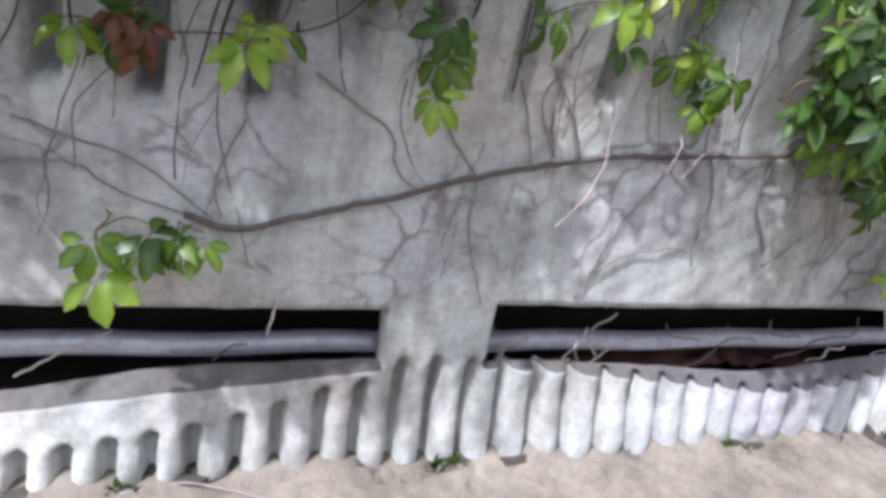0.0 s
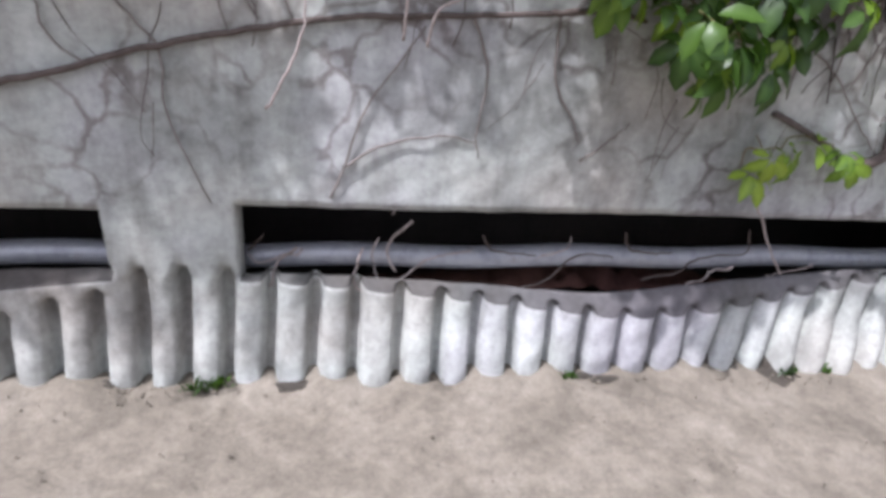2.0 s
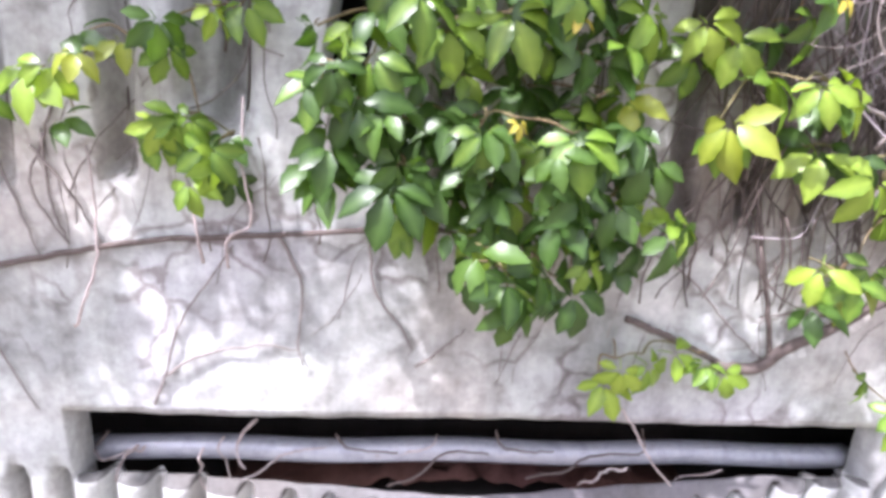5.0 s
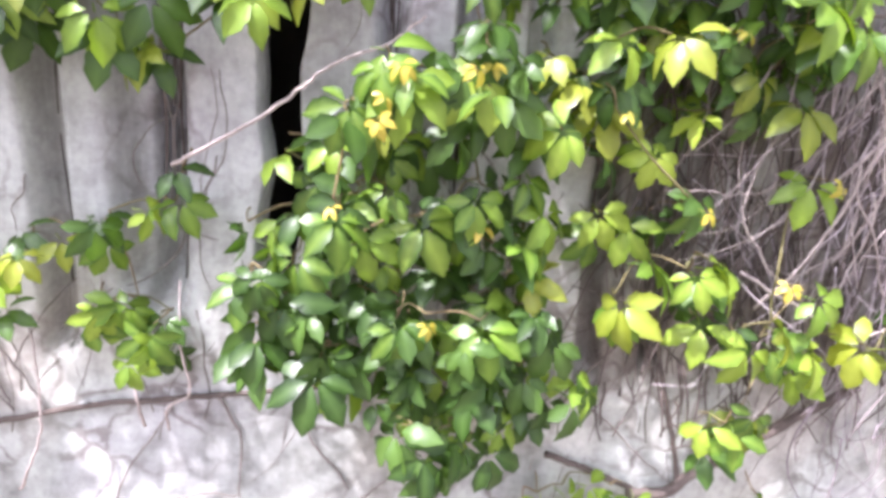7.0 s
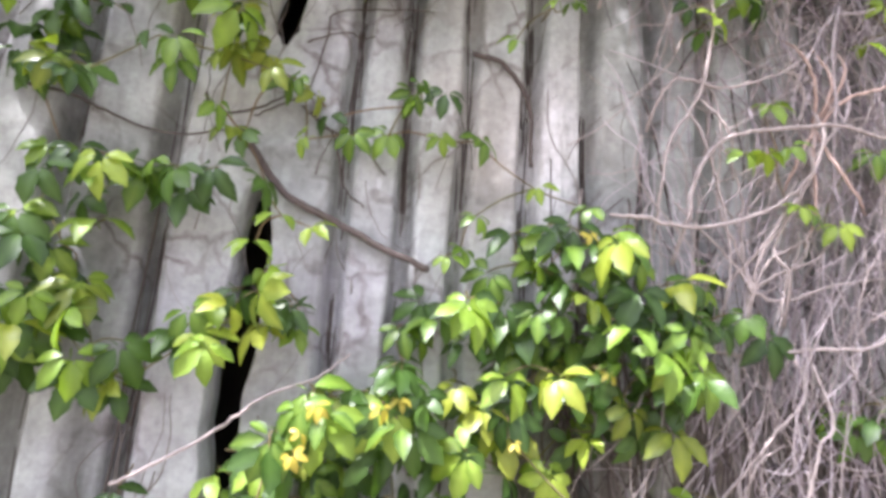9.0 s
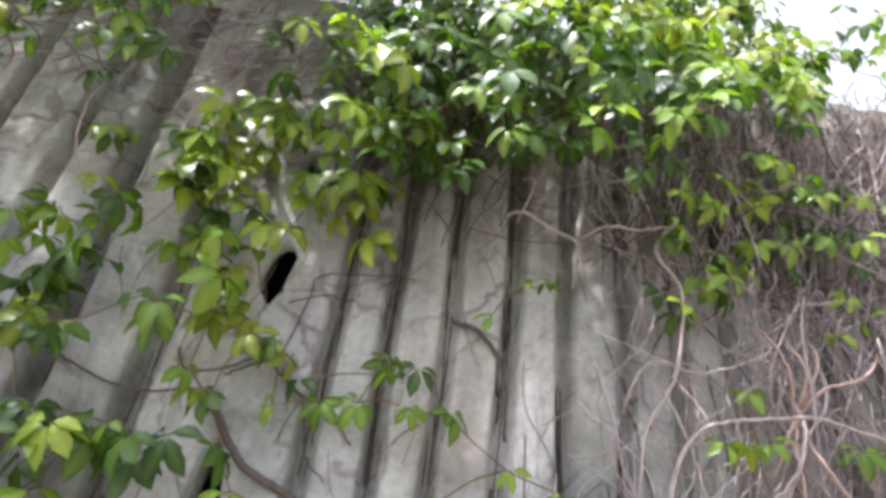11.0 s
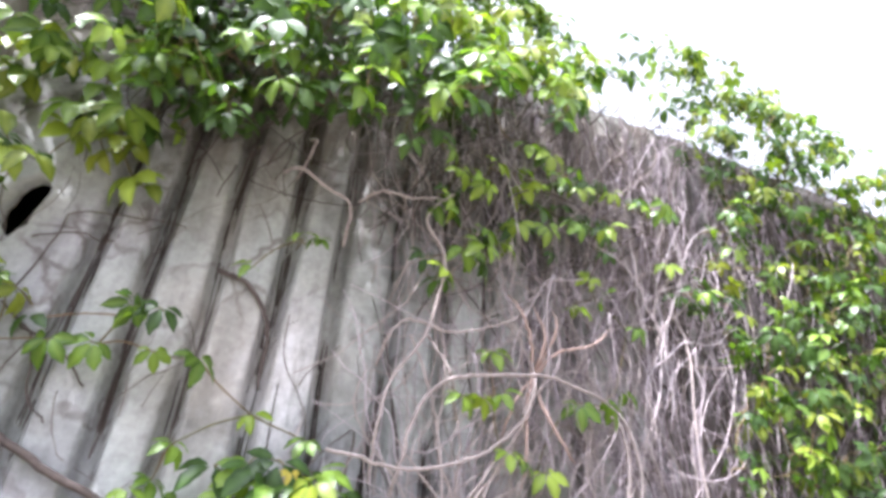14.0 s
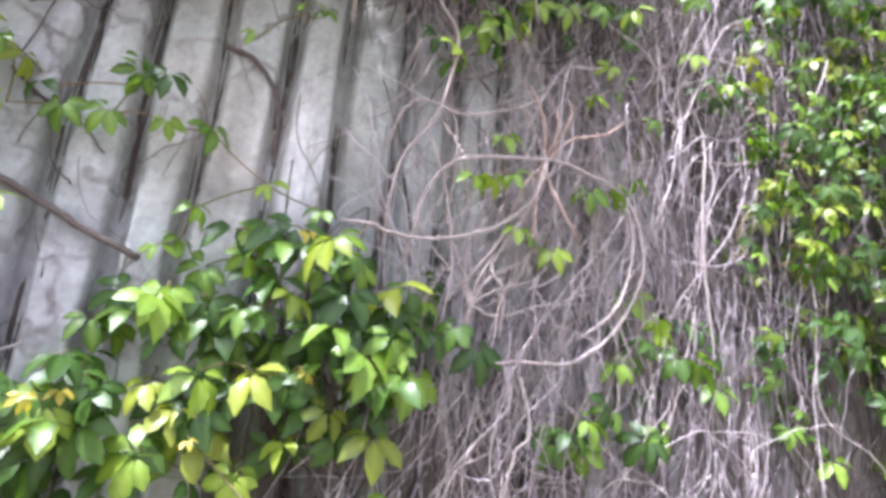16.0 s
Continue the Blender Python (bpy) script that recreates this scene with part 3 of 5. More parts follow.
G, LI, D, OL = "green", "light", "deep", "olive"
MIX = (G, LI, G, LI, G, OL, D)
PALE = (LI, OL, LI, G, LI, OL)
# deep tones low on the clump and on its tip stand for shade
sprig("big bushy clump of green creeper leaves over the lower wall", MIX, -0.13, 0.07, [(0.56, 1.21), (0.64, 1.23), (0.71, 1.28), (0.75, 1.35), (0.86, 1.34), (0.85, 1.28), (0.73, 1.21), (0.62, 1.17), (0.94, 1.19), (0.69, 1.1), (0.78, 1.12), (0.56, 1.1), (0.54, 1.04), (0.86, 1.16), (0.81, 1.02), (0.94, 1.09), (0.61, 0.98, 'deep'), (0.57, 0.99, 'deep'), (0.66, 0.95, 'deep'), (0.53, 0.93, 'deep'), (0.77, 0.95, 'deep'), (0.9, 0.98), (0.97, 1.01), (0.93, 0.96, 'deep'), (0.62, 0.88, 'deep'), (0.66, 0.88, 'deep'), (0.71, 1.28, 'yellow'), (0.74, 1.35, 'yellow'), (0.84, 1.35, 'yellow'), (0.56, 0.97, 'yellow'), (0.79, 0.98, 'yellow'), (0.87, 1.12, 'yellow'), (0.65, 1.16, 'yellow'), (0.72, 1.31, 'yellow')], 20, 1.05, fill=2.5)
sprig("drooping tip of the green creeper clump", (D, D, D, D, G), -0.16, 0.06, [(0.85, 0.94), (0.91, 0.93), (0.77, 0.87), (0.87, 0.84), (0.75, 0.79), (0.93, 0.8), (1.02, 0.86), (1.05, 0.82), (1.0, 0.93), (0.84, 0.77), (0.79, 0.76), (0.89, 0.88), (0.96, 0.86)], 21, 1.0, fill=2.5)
sprig("light green creeper spray reaching along the wall", PALE, -0.12, 0.05, [(0.98, 1.38), (1.06, 1.4), (1.14, 1.41), (1.21, 1.42), (1.28, 1.36), (1.35, 1.43), (1.42, 1.42), (1.37, 1.32), (1.03, 1.34), (0.99, 1.27), (1.07, 1.3), (1.14, 1.24), (1.22, 1.3), (1.23, 1.46)], 22, 1.0, fill=1.6)
sprig("light green creeper leaves spread over dark grooves", PALE, -0.13, 0.05, [(1.08, 1.13), (1.13, 1.11), (1.24, 1.14), (1.22, 1.05), (1.29, 1.05), (1.12, 0.99), (1.27, 0.95), (1.34, 0.92), (1.4, 0.95), (1.48, 0.9), (1.56, 0.92), (1.64, 0.88), (1.34, 0.76), (1.29, 0.78), (1.4, 0.74), (1.21, 1.16, 'yellow'), (1.38, 1.04, 'yellow'), (1.45, 1.2, 'yellow'), (1.06, 1.3, 'yellow')], 23, 1.0, fill=1.0)
sprig("thin creeper shoot crossing pale ribs", MIX, -0.08, 0.02, [(0.4, 1.18), (0.35, 1.11), (0.28, 1.09), (0.21, 1.06), (0.16, 1.04), (0.26, 0.94), (0.34, 0.91), (0.31, 0.95), (0.12, 1.02)], 24, 0.85)
sprig("low creeper shoot above the vent slot", (G, G, LI), -0.07, 0.02, [(1.04, 0.54), (1.1, 0.54), (1.14, 0.57), (1.19, 0.56), (1.24, 0.53), (1.51, 0.53), (1.58, 0.47), (1.02, 0.5)], 25, 0.85, fill=0.0)
sprig("loose creeper leaves beside the split rib", (G, G, D, D, OL), -0.1, 0.04, [(0.16, 1.49), (0.2, 1.48), (0.23, 1.45), (0.18, 1.42), (0.15, 1.37), (0.21, 1.39), (0.28, 1.5), (0.32, 1.48), (0.3, 1.52), (0.25, 1.46), (0.14, 1.45), (0.18, 1.51), (0.28, 1.46), (0.33, 1.37), (0.32, 1.39), (0.37, 1.36), (0.52, 1.51), (0.54, 1.43), (0.5, 1.44), (0.57, 1.5), (0.62, 1.53), (0.65, 1.52), (0.62, 1.47), (0.68, 1.47)], 26, 1.0, fill=0.5)
sprig("trailing creeper leaves on the pale ribs", (G, D, G, D, LI), -0.1, 0.04, [(0.15, 1.93), (0.21, 1.95), (0.12, 2.0), (0.23, 1.72), (0.33, 1.74), (0.38, 1.74), (0.45, 1.74), (0.51, 1.75), (0.31, 1.64), (0.22, 1.6), (0.24, 1.59), (0.19, 1.64), (0.25, 1.5), (0.3, 1.53), (0.2, 1.43), (0.33, 1.4), (0.21, 1.52), (0.26, 1.77), (0.4, 1.76)], 27, 1.0)
sprig("creeper leaves hanging across the dark split rib", (G, G, LI, D), -0.08, 0.03, [(0.53, 2.06), (0.52, 2.03), (0.59, 1.74), (0.63, 1.67), (0.69, 1.65), (0.57, 1.53), (0.49, 1.49), (0.62, 1.57), (0.68, 1.5), (0.47, 1.45), (0.52, 1.45), (0.59, 1.62), (0.5, 1.87)], 28, 0.95, fill=0.0)
sprig("sparse thin creeper shoot over grey ribs", (G, LI, G), -0.07, 0.02, [(0.75, 1.85), (0.66, 1.83), (0.82, 1.86), (0.86, 1.94), (0.92, 1.86), (1.0, 1.86), (0.64, 1.95), (0.6, 1.96), (1.0, 1.7), (0.95, 1.62), (1.12, 1.77), (1.23, 1.74), (0.98, 1.64)], 29, 0.75, fill=0.0)
sprig("rounded mound of creeper leaves on the ribs", (G, G, OL, G, D, OL, G), -0.14, 0.08, [(1.1, 1.61), (1.15, 1.63), (1.23, 1.65), (1.31, 1.63), (1.18, 1.55), (1.28, 1.57), (1.37, 1.59), (1.4, 1.52), (1.46, 1.59), (1.51, 1.54), (0.87, 1.48), (0.93, 1.5), (0.97, 1.52), (1.26, 1.5), (1.37, 1.5), (1.45, 1.44), (1.05, 1.53), (1.07, 1.45), (1.16, 1.43), (1.22, 1.42), (1.11, 1.52), (1.32, 1.46), (1.38, 1.42), (1.03, 1.49), (0.71, 1.29, 'yellow'), (1.2, 1.67, 'yellow'), (1.23, 1.42, 'yellow'), (0.87, 1.36, 'yellow')], 30, 1.0, fill=2.5)
sprig("creeper spray drooping below the wall top", (LI, OL, G, LI, OL), -0.12, 0.05, [(0.43, 2.43), (0.49, 2.46), (0.54, 2.46), (0.58, 2.48), (0.64, 2.48), (0.41, 2.35), (0.4, 2.34), (0.51, 2.38), (0.57, 2.41), (0.67, 2.4), (0.38, 2.26), (0.4, 2.28), (0.48, 2.29), (0.45, 2.23), (0.52, 2.21), (0.64, 2.28), (0.69, 2.27), (0.74, 2.31), (0.78, 2.21), (0.74, 2.26), (0.72, 2.3), (0.58, 2.17), (0.62, 2.17), (0.46, 2.15), (0.49, 2.13), (0.53, 2.04), (0.51, 1.97), (0.54, 1.99), (0.58, 1.99), (0.52, 2.08), (0.75, 2.43), (0.77, 2.49), (0.41, 2.44), (0.48, 2.47), (0.55, 2.44), (0.55, 2.51), (0.62, 2.47), (0.44, 2.36), (0.42, 2.35), (0.52, 2.37), (0.58, 2.44), (0.67, 2.42), (0.39, 2.24), (0.42, 2.29), (0.47, 2.27), (0.48, 2.24), (0.54, 2.24), (0.65, 2.31), (0.68, 2.29), (0.74, 2.34), (0.81, 2.2), (0.71, 2.25), (0.75, 2.3), (0.47, 2.15), (0.49, 2.13), (0.74, 2.44), (0.78, 2.52)], 31, 1.0, fill=0.5)
sprig("creeper spray drooping below the wall top", (G, OL, G, D), -0.1, 0.05, [(0.24, 2.21), (0.28, 2.18), (0.32, 2.17), (0.23, 2.16), (0.18, 2.13), (0.13, 2.13), (0.11, 2.11), (0.23, 2.06), (0.29, 2.06), (0.16, 2.08), (0.2, 2.03), (0.23, 2.38), (0.2, 2.35), (0.43, 1.97), (0.41, 1.96), (0.23, 1.91), (0.26, 1.89), (0.18, 1.94), (0.52, 1.84), (0.54, 1.83), (0.67, 1.93), (0.6, 1.94), (0.87, 1.93), (0.92, 1.92), (0.17, 2.0), (0.12, 2.05), (0.26, 2.08)], 32, 0.85, fill=0.5)
sprig("rows of light creeper leaves among dry stems", (LI, LI, G), -0.15, 0.04, [(1.48, 2.43), (1.58, 2.49), (1.68, 2.46), (1.54, 2.39), (1.75, 2.58), (1.66, 2.34), (1.57, 2.29), (1.54, 2.21), (1.46, 2.14), (1.83, 2.38), (1.77, 2.5), (1.86, 2.52), (1.94, 2.51), (2.03, 2.49), (1.62, 2.27), (1.73, 2.34), (1.9, 2.37), (1.45, 2.32), (1.82, 2.54), (2.09, 2.5)], 33, 0.85, fill=1.6)
sprig("scattered small creeper leaves among dry stems", (LI, G, G), -0.12, 0.03, [(1.14, 2.15), (1.17, 2.15), (1.89, 2.25), (1.93, 2.2), (1.83, 2.15), (2.13, 2.34), (1.61, 1.99), (2.0, 2.12), (1.57, 1.87), (1.61, 1.88), (1.53, 1.87), (1.89, 1.9), (1.94, 1.94), (1.83, 1.9), (1.68, 1.76), (1.74, 1.74), (1.63, 1.76), (1.05, 2.04)], 34, 0.75, fill=0.0)
sprig("leafy column of small creeper leaves", (OL, G, OL, D, LI), -0.15, 0.06, [(2.2, 3.11), (2.47, 3.04), (2.33, 2.81), (2.49, 2.95), (2.6, 2.84), (2.75, 2.79), (2.94, 2.79), (2.52, 2.63), (2.8, 2.65), (2.58, 2.54), (2.96, 2.64), (2.52, 2.42), (2.66, 2.44), (2.42, 2.41), (2.26, 2.29), (2.22, 2.26), (2.34, 2.26), (2.48, 2.28), (2.4, 2.16), (2.64, 2.33), (2.81, 2.43), (2.93, 2.41), (2.41, 2.07), (2.34, 2.01), (2.57, 2.15), (2.42, 1.98), (2.29, 1.93), (2.5, 2.03), (2.31, 1.86), (2.25, 1.8), (2.44, 1.86), (2.67, 2.0), (2.84, 2.04), (2.87, 2.57), (2.67, 2.23), (2.86, 2.23)], 35, 0.66, fill=1.6)
sprig("creeper leaves low among the dead stems", (G, LI, G, D), -0.12, 0.05, [(2.0, 1.61), (1.99, 1.54), (2.07, 1.61), (2.19, 1.62), (1.93, 1.51), (1.85, 1.32), (1.96, 1.35), (2.04, 1.37), (1.87, 1.42), (2.41, 1.58), (2.38, 1.52), (2.58, 1.57), (2.68, 1.69), (2.44, 1.4), (2.61, 1.33), (2.52, 1.45), (2.37, 1.63), (2.24, 1.56), (1.78, 1.33), (1.83, 1.38), (2.1, 1.53)], 36, 0.9)
sprig("creeper leaves hanging above the vent slots", (G, G, LI), -0.08, 0.03, [(-0.22, 0.88), (-0.23, 0.82), (-0.19, 0.9), (0.24, 0.93), (0.29, 0.95), (0.35, 0.89), (0.3, 0.85), (-0.51, 0.89), (-0.48, 0.89), (-0.53, 0.86)], 37, 0.95, fill=0.0)
# deep green chosen here to put the shade under the clump into the leaves
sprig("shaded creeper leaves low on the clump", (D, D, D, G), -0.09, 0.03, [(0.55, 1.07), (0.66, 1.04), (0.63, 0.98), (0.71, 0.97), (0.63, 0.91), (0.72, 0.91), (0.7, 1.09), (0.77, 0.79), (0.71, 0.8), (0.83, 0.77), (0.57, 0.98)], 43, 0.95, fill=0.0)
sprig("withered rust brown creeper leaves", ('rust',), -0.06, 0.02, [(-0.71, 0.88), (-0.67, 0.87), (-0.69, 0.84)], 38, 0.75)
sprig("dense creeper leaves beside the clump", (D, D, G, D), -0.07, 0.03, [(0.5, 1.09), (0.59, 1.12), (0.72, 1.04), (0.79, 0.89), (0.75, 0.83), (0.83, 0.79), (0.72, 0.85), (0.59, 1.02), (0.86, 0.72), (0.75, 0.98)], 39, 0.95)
sprig("low drooping creeper leaves above the vent slot", (G, D, G), -0.08, 0.03, [(-0.76, 0.53), (-0.69, 0.5), (-0.62, 0.55), (-0.75, 0.47), (-0.64, 0.52), (-0.68, 0.54), (-0.59, 0.54), (-0.06, 0.97), (-0.02, 0.97), (0.09, 1.01)], 40, 0.95, fill=0.0)

random.seed(8)
# two creeper masses, mostly out of view, added to shade the wall below
sprig("creeper mass above the vent slot, mostly unseen, added for shade", (D, D, G), -0.2, 0.14, [(random.uniform(-1.1, -0.3), random.uniform(1.06, 1.45)) for _ in range(45)], 66)
sprig("mostly unseen creeper leaves added above the vent slot for shade", (D, D, G), -0.12, 0.08, [(random.uniform(-1.5, -0.2), random.uniform(1.02, 1.36)) for _ in range(210)], 68)
sprig("dark creeper leaves hanging clear of the far wall top", (D, G, D), -0.1, 0.03, [(1.99, 3.12), (2.05, 3.13), (2.03, 3.06), (2.09, 3.09), (2.19, 3.03), (2.26, 3.02)], 69, 0.8, (2.2, 2.96), fill=0.6)
for cx, cz, rx, rz, count, sd in ((2.34, 3.26, 0.12, 0.05, 16, 169), (2.66, 3.2, 0.11, 0.09, 24, 168), (2.44, 3.1, 0.05, 0.06, 6, 167)):
    sprig("light creeper leaves rising over the far wall top", (LI, OL, LI, G), -0.13, 0.05, [(random.gauss(cx, rx * 0.6), random.gauss(cz, rz * 0.6)) for _ in range(count)], sd, 0.72, (cx + 0.08, 2.96))
# leaves added left of the view to keep sun and sky off the ribs
for z0, z1, sd in ((1.35, 1.75, 61), (1.75, 2.1, 62)):
    sprig("mostly unseen creeper leaves added to shade the pale ribs", (D, G, D, OL), -0.17, 0.12, [(random.uniform(-0.75, 0.02), random.uniform(z0, z1)) for _ in range(42)], sd)
for x0, x1 in ((-1.7, -1.1), (-1.1, -0.6), (-0.6, -0.15), (-0.15, 0.4)):
    spots = [(random.uniform(x0, x1), random.uniform(3.02, 1.0)) for _ in range(60)]
    spots = [(x, 3.04 + (z - 1.0) / 2.02 * (3.95 - 3.04 - 0.45 * max(0.0, x + 0.4))) for x, z in spots]
    sprig("shaded creeper leaves standing over the wall top", (D, OL, G, D), -0.02, 0.06, spots, 75 + int(x0 * 10), 0.95, ((x0 + x1) / 2, 2.97))
# extra leaves added to keep sun streaks off the ribs below
sprig("creeper leaves added under the wall top to block sun streaks", (D, D, G), -0.16, 0.1, [(random.uniform(0.62, 1.0), random.uniform(2.52, 2.85)) for _ in range(60)], 67, 0.85)
# leaves that hang over the top of the wall


def top_places(x0, x1, count, seed, zlo, zhi, bulge=0.0):
    """Places for a hanging mass; it bulges out from the wall by up to bulge."""
    random.seed(seed)
    out = []
    while len(out) < count:
        x = random.uniform(x0, x1)
        a, b = np.interp(x, *zlo), np.interp(x, *zhi)
        u = random.random() ** 0.85
        z = a + (b - a) * u
        if noise.noise(Vector((x * 4.2, z * 4.2, 3.0))) < -0.38:
            continue
        if bulge and 0.14 < x < 0.66 and 2.62 < z < 3.16 and random.random() < 0.94:
            continue
        if bulge and 0.65 < x < 0.77 and z > 3.02:
            continue
        if bulge and x > 0.85 and z < 2.92 and random.random() < 0.5:
            continue
        if bulge:
            y = -0.05 - bulge * random.random() ** 0.7 * (0.35 + 0.65 * math.sin(math.pi * min(1, u + 0.15)))
            k = (1.25 + y) / 1.25
            # lower rows turn deep green: shade from the rows above, put into colour
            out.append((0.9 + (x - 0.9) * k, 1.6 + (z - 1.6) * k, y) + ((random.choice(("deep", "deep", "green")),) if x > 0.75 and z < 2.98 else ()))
        else:
            out.append((x, z))
    return out


LOW = ((-1.8, -0.2, 0.1, 0.25, 0.45, 0.8, 0.96, 1.14, 1.54, 1.75, 2.0), (2.5, 2.6, 2.66, 2.7, 2.66, 2.5, 2.42, 2.55, 2.63, 2.7, 2.9))
HIGH = ((-1.8, 0.1, 0.3, 0.54, 0.62, 0.67, 0.74, 0.78, 1.25, 1.74, 1.95, 2.08), (4.15, 4.05, 3.85, 3.6, 3.42, 3.05, 3.05, 3.5, 3.47, 3.5, 3.36, 3.04))
TOPS = ((-1.8, -1.2, 70, 0.4), (-1.2, -0.8, 70, 0.42), (-0.8, -0.4, 90, 0.42), (-0.4, 0.0, 95, 0.42), (0.0, 0.3, 85, 0.42), (0.3, 0.66, 60, 0.36),
        (0.64, 0.78, 26, 0.4), (0.76, 1.0, 62, 0.34), (1.0, 1.25, 70, 0.42), (1.25, 1.5, 70, 0.45), (1.5, 1.75, 62, 0.42), (1.75, 2.05, 40, 0.34))
for i, (x0, x1, c, bulge) in enumerate(TOPS):
    sprig("mass of green creeper leaves hanging over the wall top", ((OL, D, OL, LI, G, OL) if x0 < 0.3 else (G, D, LI, OL, G, LI)), -0.2, 0.1, top_places(x0, x1, int(c * (1.25 if x0 < 0.5 else 1.3)), 70 + i, LOW, HIGH, bulge), 90 + i, 0.84, (0.9 + ((x0 + x1) / 2 - 0.9) * 0.85, 2.9), group="creeper masses on the wall top", fill=0.7)
# the leafy curtain at the far end of the wall
FLOW = ((2.2, 2.35, 2.6, 3.0, 3.4, 4.4), (2.6, 1.9, 1.5, 1.2, 0.9, 0.5))
FHIGH = ((2.2, 2.5, 2.7, 3.4, 4.4), (2.95, 3.16, 3.2, 3.16, 3.2))
for i, (x0, x1, c) in enumerate(((2.35, 2.75, 120), (2.75, 3.15, 190), (3.15, 3.6, 180), (3.6, 4.3, 120))):
    sprig("curtain of small olive green creeper leaves on the wall", (OL, D, OL, G, D), -0.14, 0.09, top_places(x0, x1, c, 170 + i, FLOW, FHIGH), 190 + i, 0.76, ((x0 + x1) / 2, 2.6), group="creeper masses on the wall top")
# dark shrub leaves behind the top
random.seed(12)
sprig("dark leafy shoots standing up behind the wall top", (D, D, G), 0.12, 0.1, [(0.80 + 0.42 * random.random(), 3.05 + 0.24 * random.random()) for _ in range(40)], 301, 1.0, (1.0, 3.0))
sprig("dark leafy shoots standing up behind the wall top", (D, D, G), 0.12, 0.1, [(0.1 + 0.32 * random.random(), 3.12 + 0.2 * random.random()) for _ in range(28)], 302, 1.0, (0.3, 3.0))
sprig("dark leafy shoots standing up behind the wall top", (D, D, G, OL), 0.06, 0.05, [(1.3 + 0.6 * random.random(), 3.06 + 0.3 * random.random()) for _ in range(44)], 303, 0.9, (1.6, 3.0))

# ---- stems ----


def stem(label, mat, r0, r1, depth, places, seed, name="woody_vine", wob=0.0022):
    random.seed(seed)
    pts = []
    for i, (x, z) in enumerate(places):
        on = float(wall_face(np.array([x]), np.array([z]))[0]) if depth > -0.05 else 0.0
        end = 0.6 if depth < -0.05 and i in (0, len(places) - 1) else 1.0
        pts.append((x, min(on, 0.012) + depth * end, z))
    line = smooth_line(pts, 6)
    line = [np.array(p) + np.array([random.gauss(0, wob * 0.5), random.gauss(0, wob * 0.4), random.gauss(0, wob * 0.5)]) for p in line]
    v, f = [], []
    tube(v, f, line, r0, r1, 7)
    return tagged(new(name, mesh_from(name, v, f, mat)), label, "vine", "bare vines")


stem("dark woody creeper vine clinging to the concrete", M_BARK, 0.0064, 0.0048, -0.010, [(-0.63, 0.58), (-0.54, 0.56), (-0.40, 0.60), (-0.26, 0.64), (-0.10, 0.69), (0.07, 0.73), (0.20, 0.755), (0.37, 0.77), (0.57, 0.79), (0.65, 0.80)], 701)
stem("dark woody creeper vine clinging to the concrete", M_BARK, 0.006, 0.004, -0.012, [(0.56, 0.79), (0.66, 0.8), (0.74, 0.79)], 702)
stem("dark woody creeper vine clinging to the concrete", M_ROOTLET, 0.0028, 0.0014, -0.008, [(-0.22, 0.86), (-0.16, 0.76), (-0.1, 0.68), (-0.1, 0.58), (-0.04, 0.41)], 703)
stem("dark woody creeper vine clinging to the concrete", M_ROOTLET, 0.0028, 0.0014, -0.008, [(-0.42, 0.85), (-0.34, 0.80), (-0.28, 0.76), (-0.26, 0.69), (-0.21, 0.65)], 704)
stem("dark woody creeper vine clinging to the concrete", M_ROOTLET, 0.0028, 0.0014, -0.008, [(0.02, 0.91), (0.07, 0.84), (0.12, 0.74)], 705)
stem("dark woody creeper vine clinging to the concrete", M_ROOTLET, 0.0028, 0.0014, -0.008, [(-0.53, 0.76), (-0.56, 0.70), (-0.58, 0.64), (-0.57, 0.58)], 706)
stem("dark woody creeper vine clinging to the concrete", M_ROOTLET, 0.0028, 0.0014, -0.008, [(-0.88, 0.73), (-0.79, 0.70), (-0.70, 0.67), (-0.59, 0.58)], 707)
stem("dark woody creeper vine clinging to the concrete", M_ROOTLET, 0.0028, 0.0014, -0.008, [(-0.04, 0.88), (-0.01, 0.79), (0.01, 0.72)], 708)
stem("dark woody creeper vine clinging to the concrete", M_BARK, 0.012, 0.009, -0.02, [(1.24, 0.55), (1.32, 0.55), (1.37, 0.59), (1.45, 0.64), (1.58, 0.72), (1.71, 0.79)], 709)
stem("dark woody creeper vine clinging to the concrete", M_BARK, 0.005, 0.004, -0.012, [(1.35, 0.57), (1.32, 0.68), (1.28, 0.81), (1.23, 1.0), (1.2, 1.19)], 710)
stem("dark woody creeper vine clinging to the concrete", M_BARK, 0.007, 0.006, -0.012, [(1.06, 0.64), (1.11, 0.62), (1.18, 0.59), (1.28, 0.54)], 711)
stem("dark woody creeper vine clinging to the concrete", M_ROOTLET, 0.0028, 0.0014, -0.008, [(1.01, 0.83), (1.09, 0.77), (1.17, 0.72), (1.25, 0.64), (1.34, 0.56)], 712)
stem("dark woody creeper vine clinging to the concrete", M_ROOTLET, 0.0028, 0.0014, -0.006, [(0.18, 0.43), (0.20, 0.48), (0.24, 0.60), (0.30, 0.69), (0.34, 0.75)], 713)
stem("dark woody creeper vine clinging to the concrete", M_ROOTLET, 0.0028, 0.0014, -0.006, [(0.42, 0.78), (0.46, 0.68), (0.45, 0.57), (0.46, 0.52)], 714)
stem("dark woody creeper vine clinging to the concrete", M_ROOTLET, 0.0028, 0.0014, -0.006, [(0.07, 0.99), (0.04, 0.92), (0.01, 0.85), (0.03, 0.79), (0.06, 0.74)], 715)
